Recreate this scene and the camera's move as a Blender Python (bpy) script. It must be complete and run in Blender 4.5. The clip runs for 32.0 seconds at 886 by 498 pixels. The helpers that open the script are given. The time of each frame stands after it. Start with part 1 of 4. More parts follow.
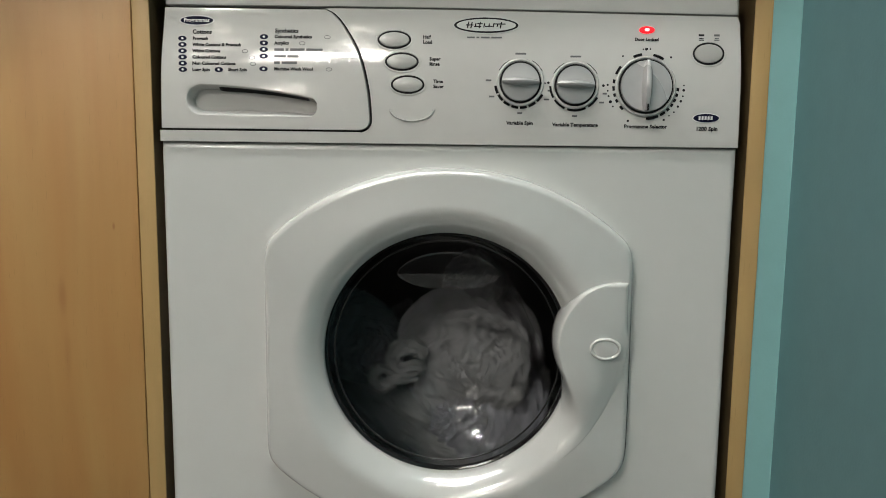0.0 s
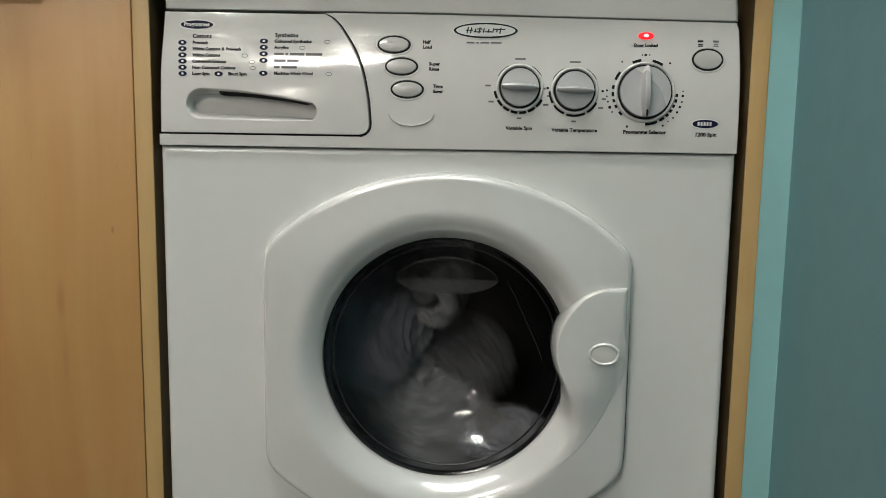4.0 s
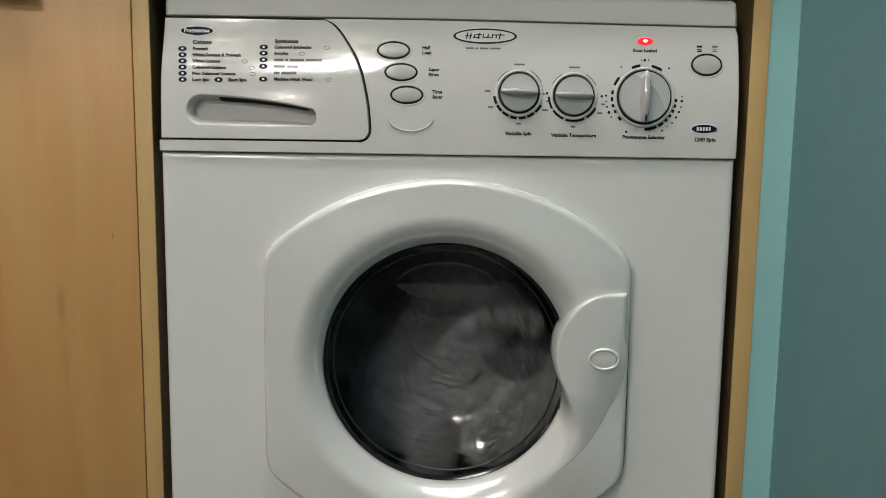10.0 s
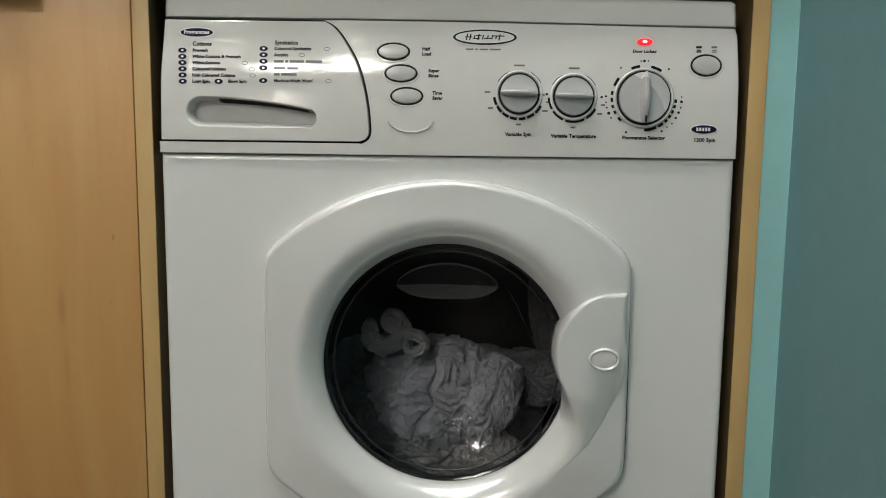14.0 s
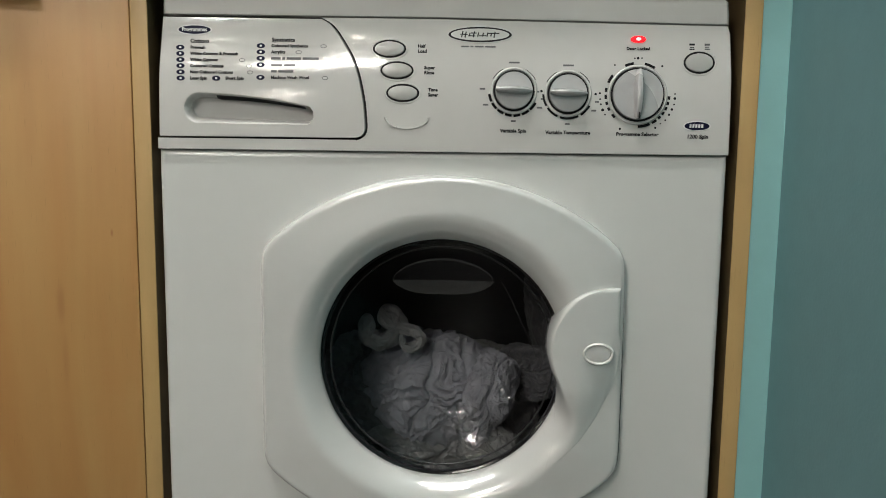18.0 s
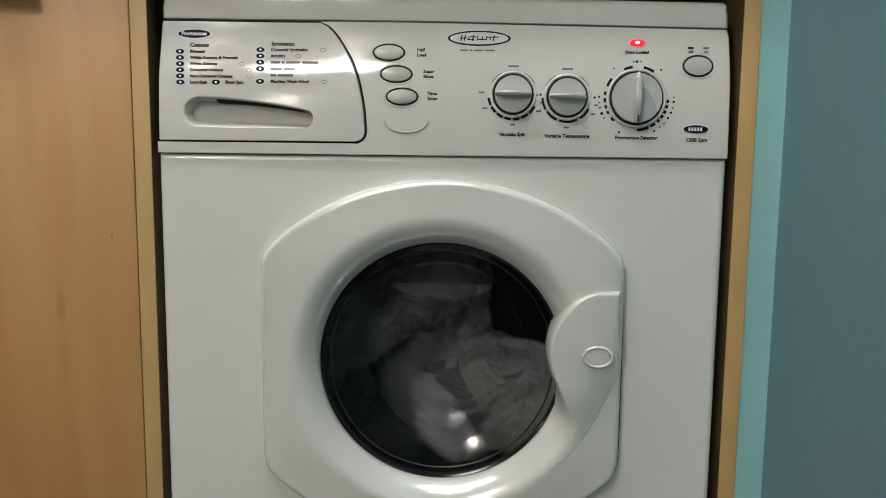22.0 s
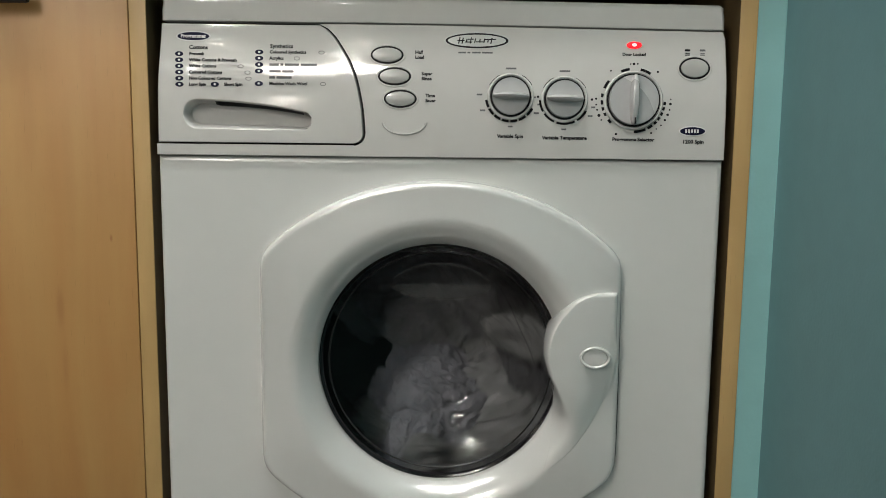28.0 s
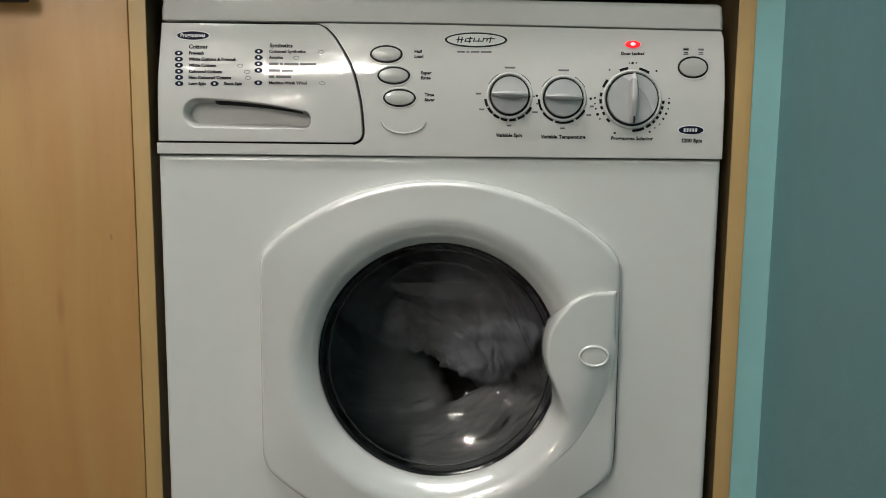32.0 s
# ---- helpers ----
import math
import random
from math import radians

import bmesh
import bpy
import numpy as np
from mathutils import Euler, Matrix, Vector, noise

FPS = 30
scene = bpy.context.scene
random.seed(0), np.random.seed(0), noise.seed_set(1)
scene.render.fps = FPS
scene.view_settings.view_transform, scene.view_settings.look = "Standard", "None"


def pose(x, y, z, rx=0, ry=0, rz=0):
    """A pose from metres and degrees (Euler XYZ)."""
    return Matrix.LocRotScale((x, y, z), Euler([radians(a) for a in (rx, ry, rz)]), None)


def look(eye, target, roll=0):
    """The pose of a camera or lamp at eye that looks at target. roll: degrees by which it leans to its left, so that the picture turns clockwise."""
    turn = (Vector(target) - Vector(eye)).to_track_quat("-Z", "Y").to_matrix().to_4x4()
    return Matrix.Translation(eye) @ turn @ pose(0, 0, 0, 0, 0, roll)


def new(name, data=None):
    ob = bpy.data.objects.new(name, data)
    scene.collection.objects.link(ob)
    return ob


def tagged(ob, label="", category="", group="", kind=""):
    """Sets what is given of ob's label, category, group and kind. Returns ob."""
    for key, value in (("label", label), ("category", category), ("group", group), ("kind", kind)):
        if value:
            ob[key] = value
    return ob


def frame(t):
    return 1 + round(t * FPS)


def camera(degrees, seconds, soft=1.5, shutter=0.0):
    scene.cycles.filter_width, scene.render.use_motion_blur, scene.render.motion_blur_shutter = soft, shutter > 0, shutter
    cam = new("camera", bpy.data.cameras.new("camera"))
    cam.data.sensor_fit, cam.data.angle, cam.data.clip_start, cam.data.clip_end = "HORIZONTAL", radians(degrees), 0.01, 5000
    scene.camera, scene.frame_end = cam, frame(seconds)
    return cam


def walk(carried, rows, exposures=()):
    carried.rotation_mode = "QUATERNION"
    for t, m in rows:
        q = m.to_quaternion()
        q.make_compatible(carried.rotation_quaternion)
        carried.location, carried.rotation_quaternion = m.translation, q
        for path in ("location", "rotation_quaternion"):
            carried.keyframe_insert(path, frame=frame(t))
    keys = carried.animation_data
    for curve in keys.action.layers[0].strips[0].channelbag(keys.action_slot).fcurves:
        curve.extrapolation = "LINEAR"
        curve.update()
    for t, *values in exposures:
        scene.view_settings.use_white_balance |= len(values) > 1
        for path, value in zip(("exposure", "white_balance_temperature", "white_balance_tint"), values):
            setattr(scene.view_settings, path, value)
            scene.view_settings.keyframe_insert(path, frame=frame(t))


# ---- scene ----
cam = camera(55.0, 32.0, soft=0.9, shutter=0.55)

# seconds, place of the eye (m), pitch, heading and roll (degrees)
PATH = [
    (0, 0.0323, -0.8888, 0.7073, 81.849, 2.169, 0.672),
    (0.5, 0.0323, -0.8887, 0.7060, 81.958, 2.156, 0.717),
    (1, 0.0332, -0.8886, 0.7057, 82.016, 2.200, 0.761),
    (2, 0.0334, -0.8888, 0.7060, 82.062, 2.198, 0.801),
    (3, 0.0320, -0.8891, 0.7057, 82.171, 2.087, 0.847),
    (3.5, 0.0321, -0.8890, 0.7057, 82.216, 2.091, 0.872),
    (5.5, 0.0316, -0.8890, 0.7081, 82.310, 2.057, 0.874),
    (6, 0.0318, -0.8891, 0.7081, 82.323, 2.070, 0.853),
    (8, 0.0322, -0.8894, 0.7068, 82.425, 2.095, 0.814),
    (9, 0.0330, -0.8899, 0.7069, 82.466, 2.129, 0.831),
    (10, 0.0329, -0.8898, 0.7078, 82.495, 2.128, 0.782),
    (10.5, 0.0329, -0.8898, 0.7087, 82.480, 2.137, 0.753),
    (11, 0.0327, -0.8899, 0.7091, 82.482, 2.135, 0.708),
    (12, 0.0321, -0.8900, 0.7087, 82.513, 2.106, 0.669),
    (14, 0.0306, -0.8907, 0.7106, 82.385, 2.003, 0.642),
    (14.5, 0.0314, -0.8915, 0.7100, 82.415, 2.018, 0.655),
    (16.5, 0.0352, -0.8982, 0.7091, 82.271, 1.994, 0.700),
    (17, 0.0352, -0.8986, 0.7086, 82.291, 1.985, 0.691),
    (18, 0.0356, -0.8992, 0.7080, 82.321, 1.998, 0.674),
    (20, 0.0352, -0.8996, 0.7078, 82.330, 1.967, 0.629),
    (21, 0.0367, -0.9003, 0.7080, 82.404, 2.041, 0.587),
    (21.5, 0.0362, -0.9002, 0.7092, 82.404, 2.005, 0.578),
    (22, 0.0359, -0.9001, 0.7099, 82.437, 1.985, 0.599),
    (23, 0.0360, -0.9000, 0.7113, 82.484, 1.993, 0.605),
    (24, 0.0361, -0.9002, 0.7132, 82.478, 2.000, 0.620),
    (24.5, 0.0365, -0.9002, 0.7136, 82.486, 2.019, 0.618),
    (25.5, 0.0371, -0.9002, 0.7138, 82.499, 2.050, 0.621),
    (27.5, 0.0365, -0.9038, 0.7126, 82.418, 1.900, 0.589),
    (28, 0.0366, -0.9042, 0.7122, 82.418, 1.892, 0.580),
    (28.5, 0.0376, -0.9048, 0.7120, 82.399, 1.935, 0.575),
    (29, 0.0375, -0.9053, 0.7123, 82.357, 1.916, 0.556),
    (30, 0.0393, -0.9060, 0.7113, 82.393, 2.004, 0.548),
    (31, 0.0384, -0.9065, 0.7122, 82.345, 1.949, 0.539),
    (32, 0.0376, -0.9066, 0.7122, 82.354, 1.895, 0.544),
]


def eye_pose(x, y, z, pitch, heading, roll):
    return pose(x, y, z, pitch, 0, heading) @ pose(0, 0, 0, 0, 0, roll)


walk(cam, [(t, eye_pose(*p)) for t, *p in PATH], exposures=[(0.0, -0.03), (7.0, 0.0), (20.0, 0.0), (25.0, -0.03), (32.0, -0.05)])

# ---- light ----
world = bpy.data.worlds.new("room_air")
world.use_nodes = True
world.node_tree.nodes["Background"].inputs[0].default_value = (0.5, 0.52, 0.55, 1)
world.node_tree.nodes["Background"].inputs[1].default_value = 0.02
scene.world = world

SPOTS = [(-0.527, -0.75), (-0.254, -0.75), (0.043, -0.75), (-0.70, -3.77), (-1.76, -4.32), (-1.42, -3.90), (-0.56, -3.22), (-1.33, -3.44)]
CEILING = 2.4


def lamp(name, m, watts, size, size_y=None, color=(1.0, 0.98, 0.945)):
    data = bpy.data.lights.new(name, "AREA")
    data.energy, data.size, data.color = watts, size, color
    data.shape = "RECTANGLE" if size_y else "DISK"
    if size_y:
        data.size_y = size_y
    ob = new(name, data)
    ob.matrix_world = m
    return ob


for (sx, sy), watts in zip(SPOTS, (1.2, 1.5, 0.5, 0.6, 0.6)):
    lamp("spot_light", look((sx, sy, 2.262), (sx * 0.6, -0.20 if sy > -1 else 0.0, 0.4)), watts, 0.06)
lamp("panel_light", look((-0.48, -0.42, 2.345), (-0.48, -0.38, 0.4)), 9.9, 1.5, 0.20)
lamp("tube_light", pose(-0.93, -4.36, 2.27, 50, 0, 12.0), 10.0, 0.9, 0.03, (1, 0.95, 0.88))


# ---- materials ----
def nodes_of(name):
    m = bpy.data.materials.new(name)
    m.use_nodes = True
    return m, m.node_tree.nodes, m.node_tree.links, m.node_tree.nodes["Principled BSDF"]


def grainy(name, color, rough=0.4, metal=0.0, vary=0.08, scale=30.0, bump=0.0, bump_scale=300.0, stretch=(1, 1, 1), spec=0.5, coat=0.0, big=2.5, rough_vary=0.1, coat_rough=0.035, coat_ior=1.5):
    """A surface with slow stains, fine grain and a little relief, in metres."""
    m, n, l, b = nodes_of(name)
    tc, mp = n.new("ShaderNodeTexCoord"), n.new("ShaderNodeMapping")
    mp.inputs["Scale"].default_value = stretch
    l.new(tc.outputs["Object"], mp.inputs["Vector"])
    fine, slow = n.new("ShaderNodeTexNoise"), n.new("ShaderNodeTexNoise")
    fine.inputs["Scale"].default_value, slow.inputs["Scale"].default_value = scale, big
    fine.inputs["Detail"].default_value = 6
    l.new(mp.outputs[0], fine.inputs["Vector"])
    l.new(mp.outputs[0], slow.inputs["Vector"])
    both = n.new("ShaderNodeMath")
    both.operation = "ADD"
    l.new(fine.outputs[0], both.inputs[0])
    l.new(slow.outputs[0], both.inputs[1])
    ramp = n.new("ShaderNodeMapRange")
    ramp.inputs["From Min"].default_value, ramp.inputs["From Max"].default_value = 0.6, 1.4
    ramp.inputs["To Min"].default_value, ramp.inputs["To Max"].default_value = 1 - vary, 1 + vary
    l.new(both.outputs[0], ramp.inputs["Value"])
    mul = n.new("ShaderNodeVectorMath")
    mul.operation = "SCALE"
    mul.inputs[0].default_value = color
    l.new(ramp.outputs[0], mul.inputs["Scale"])
    l.new(mul.outputs[0], b.inputs["Base Color"])
    rr = n.new("ShaderNodeMapRange")
    rr.inputs["From Min"].default_value, rr.inputs["From Max"].default_value = 0.3, 0.7
    rr.inputs["To Min"].default_value, rr.inputs["To Max"].default_value = max(rough - rough_vary / 2, 0.02), rough + rough_vary / 2
    l.new(slow.outputs[0], rr.inputs["Value"])
    l.new(rr.outputs[0], b.inputs["Roughness"])
    b.inputs["Metallic"].default_value = metal
    b.inputs["Specular IOR Level"].default_value = spec
    b.inputs["Coat Weight"].default_value = coat
    b.inputs["Coat Roughness"].default_value, b.inputs["Coat IOR"].default_value = coat_rough, coat_ior
    if bump:
        bn, bp = n.new("ShaderNodeTexNoise"), n.new("ShaderNodeBump")
        bn.inputs["Scale"].default_value = bump_scale
        l.new(mp.outputs[0], bn.inputs["Vector"])
        l.new(bn.outputs[0], bp.inputs["Height"])
        bp.inputs["Strength"].default_value = bump
        bp.inputs["Distance"].default_value = 0.002
        l.new(bp.outputs[0], b.inputs["Normal"])
    return m


def beech(name, dark=(0.422, 0.213, 0.071), pale=(0.472, 0.280, 0.104), marks=()):
    """Steamed beech: upright grain, slow reddish streaks and short flecks."""
    m, n, l, b = nodes_of(name)
    tc = n.new("ShaderNodeTexCoord")

    def noise_at(stretch, scale, detail, twist=0.0):
        mp, t = n.new("ShaderNodeMapping"), n.new("ShaderNodeTexNoise")
        mp.inputs["Scale"].default_value = stretch
        t.inputs["Scale"].default_value, t.inputs["Detail"].default_value, t.inputs["Distortion"].default_value = scale, detail, twist
        l.new(tc.outputs["Object"], mp.inputs["Vector"])
        l.new(mp.outputs[0], t.inputs["Vector"])
        return t

    streak, fine, fleck = noise_at((7, 7, 1.3), 1.6, 3, 0.9), noise_at((40, 40, 2.2), 4, 6), noise_at((260, 260, 22), 2.2, 2)
    ramp = n.new("ShaderNodeValToRGB")
    ramp.color_ramp.elements[0].position, ramp.color_ramp.elements[1].position = 0.34, 0.66
    ramp.color_ramp.elements[0].color = (*dark, 1)
    ramp.color_ramp.elements[1].color = (*pale, 1)
    l.new(streak.outputs[0], ramp.inputs[0])
    grain = n.new("ShaderNodeMapRange")
    grain.inputs["From Min"].default_value, grain.inputs["From Max"].default_value = 0.3, 0.7
    grain.inputs["To Min"].default_value, grain.inputs["To Max"].default_value = 0.985, 1.012
    l.new(fine.outputs[0], grain.inputs["Value"])
    spots = n.new("ShaderNodeMapRange")
    spots.inputs["From Min"].default_value, spots.inputs["From Max"].default_value = 0.66, 0.76
    spots.inputs["To Min"].default_value, spots.inputs["To Max"].default_value = 1.0, 0.86
    l.new(fleck.outputs[0], spots.inputs["Value"])
    k = n.new("ShaderNodeMath")
    k.operation = "MULTIPLY"
    l.new(grain.outputs[0], k.inputs[0])
    l.new(spots.outputs[0], k.inputs[1])
    mul = n.new("ShaderNodeVectorMath")
    mul.operation = "SCALE"
    l.new(ramp.outputs[0], mul.inputs[0])
    l.new(k.outputs[0], mul.inputs["Scale"])
    tone = mul.outputs[0]
    for x, z, wide, tall, depth in marks:
        place, size, ramp2, blend = n.new("ShaderNodeMapping"), n.new("ShaderNodeVectorMath"), n.new("ShaderNodeMapRange"), n.new("ShaderNodeMix")
        place.inputs["Location"].default_value = (-x / wide, 0, -z / tall)
        place.inputs["Scale"].default_value = (1 / wide, 0, 1 / tall)
        size.operation = "LENGTH"
        ramp2.interpolation_type = "SMOOTHSTEP"
        ramp2.inputs["From Min"].default_value, ramp2.inputs["From Max"].default_value = 0.1, 1.0
        ramp2.inputs["To Min"].default_value, ramp2.inputs["To Max"].default_value = depth, 0.0
        blend.data_type = "RGBA"
        blend.inputs[7].default_value = (0.30, 0.12, 0.04, 1)
        l.new(tc.outputs["Object"], place.inputs["Vector"])
        l.new(place.outputs[0], size.inputs[0])
        l.new(size.outputs["Value"], ramp2.inputs["Value"])
        l.new(ramp2.outputs[0], blend.inputs[0])
        l.new(tone, blend.inputs[6])
        tone = blend.outputs[2]
    l.new(tone, b.inputs["Base Color"])
    b.inputs["Roughness"].default_value = 0.42
    bp = n.new("ShaderNodeBump")
    bp.inputs["Strength"].default_value, bp.inputs["Distance"].default_value = 0.12, 0.001
    l.new(fine.outputs[0], bp.inputs["Height"])
    l.new(bp.outputs[0], b.inputs["Normal"])
    return m


def cloth(name, color):
    """Wet woven cotton: weave, small creases and soft stains."""
    m = grainy(name, color, 0.75, 0, 0.30, 45, 0, spec=0.35, big=14)
    n, l = m.node_tree.nodes, m.node_tree.links
    b = n["Principled BSDF"]
    tc, crease, bp = n.new("ShaderNodeTexCoord"), n.new("ShaderNodeTexNoise"), n.new("ShaderNodeBump")
    crease.inputs["Scale"].default_value, crease.inputs["Detail"].default_value, crease.inputs["Distortion"].default_value = 38, 5, 1.6
    l.new(tc.outputs["Object"], crease.inputs["Vector"])
    l.new(crease.outputs[0], bp.inputs["Height"])
    bp.inputs["Strength"].default_value, bp.inputs["Distance"].default_value = 1.0, 0.009
    l.new(bp.outputs[0], b.inputs["Normal"])
    b.inputs["Sheen Weight"].default_value = 0.2
    return m


def glowing(name, color, strength):
    m, n, l, b = nodes_of(name)
    b.inputs["Base Color"].default_value = (*color, 1)
    b.inputs["Emission Color"].default_value = (*color, 1)
    b.inputs["Emission Strength"].default_value = strength
    b.inputs["Roughness"].default_value = 0.2
    return m


def clear_glass(name, color, milky=0.0):
    """Thin clear glass: tinted see-through with a mirror gloss that grows at a slant."""
    m, n, l, b = nodes_of(name)
    n.remove(b)
    see, gloss, mix, fres = n.new("ShaderNodeBsdfTransparent"), n.new("ShaderNodeBsdfGlossy"), n.new("ShaderNodeMixShader"), n.new("ShaderNodeFresnel")
    see.inputs[0].default_value = (*color, 1)
    gloss.inputs["Roughness"].default_value = 0.008
    fres.inputs["IOR"].default_value = 1.31
    l.new(fres.outputs[0], mix.inputs[0])
    l.new(see.outputs[0], mix.inputs[1])
    l.new(gloss.outputs[0], mix.inputs[2])
    last = mix
    if milky:
        haze, last = n.new("ShaderNodeBsdfDiffuse"), n.new("ShaderNodeMixShader")
        haze.inputs[0].default_value = (0.22, 0.22, 0.22, 1)
        last.inputs[0].default_value = milky
        l.new(mix.outputs[0], last.inputs[1])
        l.new(haze.outputs[0], last.inputs[2])
    l.new(last.outputs[0], n["Material Output"].inputs[0])
    return m


ENAMEL = grainy("white_enamel", (0.655, 0.665, 0.645), 0.28, 0, 0.02, 40, 0.02, 900, coat=0.5, rough_vary=0.0, coat_rough=0.12)
MOULDED = grainy("white_moulded_plastic", (0.665, 0.675, 0.655), 0.26, 0, 0.02, 60, 0.015, 1200, coat=1.0, rough_vary=0.0, coat_rough=0.13, coat_ior=2.2)
PANEL = grainy("pale_grey_panel_plastic", (0.585, 0.580, 0.558), 0.030, 0, 0.025, 60, 0.015, 1500, coat=0.5, rough_vary=0.06)
RECESS = grainy("shaded_grey_recess_plastic", (0.43, 0.425, 0.41), 0.6, 0, 0.04, 60)
BUTTON = grainy("grey_button_plastic", (0.44, 0.44, 0.42), 0.14, 0, 0.03, 60, coat=0.4)
SILVER = grainy("satin_silver", (0.50, 0.50, 0.50), 0.26, 0.3, 0.04, 80, 0.03, 1500)
CHROME = grainy("bright_chrome", (0.8, 0.8, 0.8), 0.12, 1.0, 0.02, 80)
BLACK = grainy("black_plastic", (0.008, 0.008, 0.009), 0.5, 0, 0.2, 60, spec=0.2)
GLOSS_BLACK = grainy("glossy_black_plastic", (0.006, 0.006, 0.007), 0.12, 0, 0.2, 60, spec=0.5)
EDGE_SHADE = grainy("dark_edge_shade", (0.03, 0.03, 0.031), 0.45, 0, 0.25, 40, 0.1, 300)
GASKET = grainy("grey_rubber", (0.15, 0.15, 0.145), rough=0.45, vary=0.2, scale=60.0)
INK = grainy("dark_print", (0.010, 0.010, 0.012), 0.5, 0, 0.1, 200, spec=0.15)
NAVY = grainy("navy_print", (0.005, 0.006, 0.026), 0.5, 0, 0.1, 200, spec=0.15)
PALE_INK = grainy("pale_print", (0.66, 0.66, 0.66), 0.5, 0, 0.05, 200)
GREY_INK = grainy("grey_print", (0.12, 0.12, 0.125), 0.5, 0, 0.1, 200)
# drum and tub near black: the shade inside is put into their colours
STEEL = grainy("shade_black_drum_steel", (0.015, 0.015, 0.016), 0.6, 0.5, 0.12, 30, 0.05, 200)
TUB = grainy("shade_black_tub_plastic", (0.010, 0.010, 0.011), 0.55, 0, 0.2, 30)
BOWL_GLASS = clear_glass("smoked_bowl_glass", (0.80, 0.81, 0.82))
LED = glowing("red_lamp_glow", (1.0, 0.012, 0.02), 1.3)
LED_CORE = glowing("red_lamp_core", (1.0, 0.45, 0.45), 1.5)
FACET = clear_glass("grey_facet_glass", (0.85, 0.85, 0.86), 0.03)
FACET_LINE = clear_glass("pale_facet_line", (0.80, 0.80, 0.80), 0.22)
STEP_LINE = clear_glass("faint_bowl_step", (0.9, 0.9, 0.9), 0.10)
GLASS_LINE = grainy("grey_glass_edge", (0.035, 0.036, 0.036), 0.25, 0, 0.15, 40, spec=0.6)
FACET_EDGE = clear_glass("pale_facet_glass", (0.78, 0.78, 0.79), 0.24)
KNOTS = ((0.265, 0.598, 0.0024, 0.006, 0.75), (0.205, 0.520, 0.007, 0.030, 0.42), (0.208, 0.455, 0.006, 0.040, 0.22), (0.222, 0.640, 0.010, 0.120, 0.12), (0.300, 0.330, 0.004, 0.012, 0.25), (0.180, 0.730, 0.012, 0.080, 0.14))
WOOD = beech("beech_veneer", marks=KNOTS)
WOOD_EDGE = beech("beech_lipping", (0.43, 0.275, 0.108), (0.50, 0.335, 0.140))
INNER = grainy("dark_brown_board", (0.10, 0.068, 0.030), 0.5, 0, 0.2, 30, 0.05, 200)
BRONZE = grainy("dark_bronze", (0.022, 0.018, 0.015), 0.5, 0.4, 0.15, 60)
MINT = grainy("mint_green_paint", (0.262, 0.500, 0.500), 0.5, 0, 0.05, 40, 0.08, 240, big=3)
# bluer than MINT, and darkened to paint in the side wall's shade
TEAL = grainy("shaded_teal_wall_paint", (0.112, 0.232, 0.250), 0.55, 0, 0.06, 40, 0.08, 240, big=3)
CEIL_PAINT = grainy("white_ceiling_paint", (0.72, 0.72, 0.69), 0.7, 0, 0.04, 30, 0.1, 200)
CREAM = grainy("dark_brown_wall_paint", (0.026, 0.022, 0.020), 0.7, 0, 0.05, 30, 0.1, 200)
FLOOR = grainy("grey_floor_vinyl", (0.022, 0.020, 0.019), 0.45, 0, 0.2, 12, 0.1, 150)
PANEL_GLOW = glowing("diffuser_glow", (1.0, 0.97, 0.92), 10.2)
LAMP_GLASS = glowing("halogen_glow", (1.0, 0.92, 0.80), 65.0)
BULB_GLOW = glowing("small_bulb_glow", (1.0, 0.90, 0.75), 220.0)
RING_GLOW = glowing("ring_tube_glow", (1.0, 0.95, 0.88), 345.0)
STRIP_GLASS = glowing("tube_glow", (1.0, 0.92, 0.82), 90.0)
GREY_COTTON = cloth("grey_cotton", (0.45, 0.45, 0.455))
LILAC_COTTON = cloth("lilac_grey_cotton", (0.465, 0.468, 0.515))
TOWEL_COTTON = cloth("pale_grey_towelling", (0.35, 0.35, 0.345))
DARK_COTTON = cloth("dark_grey_cotton", (0.17, 0.17, 0.178))


# ---- modelling helpers ----
def part(name, bm, material, parent=None, label="", smooth=True):
    me = bpy.data.meshes.new(name)
    bm.normal_update()
    bm.to_mesh(me)
    bm.free()
    me.materials.append(material)
    if smooth:
        me.polygons.foreach_set("use_smooth", [True] * len(me.polygons))
        me.set_sharp_from_angle(angle=radians(38))
    ob = new(name, me)
    if parent:
        ob.parent = parent
    return tagged(ob, label)


def thing(name, label, category, group="", kind="", at=(0, 0, 0)):
    ob = new(name)
    ob.location = at
    ob.empty_display_size = 0.05
    return tagged(ob, label, category, group, kind)


def box(bm, x0, x1, y0, y1, z0, z1, bevel=0.0, segments=2):
    m = Matrix.Translation(((x0 + x1) / 2, (y0 + y1) / 2, (z0 + z1) / 2)) @ Matrix.Diagonal((x1 - x0, y1 - y0, z1 - z0, 1))
    made = bmesh.ops.create_cube(bm, size=1, matrix=m)
    if bevel:
        edges = list({e for v in made["verts"] for e in v.link_edges})
        bmesh.ops.bevel(bm, geom=edges, offset=bevel, segments=segments, profile=0.6, affect="EDGES")
    return bm


def sheet(bm, rows, closed_u=False):
    """A skin over rows of points."""
    grid = [[bm.verts.new(p) for p in row] for row in rows]
    for a, b in zip(grid, grid[1:]):
        k = len(a)
        for i in range(k if closed_u else k - 1):
            bm.faces.new((a[i], a[(i + 1) % k], b[(i + 1) % k], b[i]))
    return grid


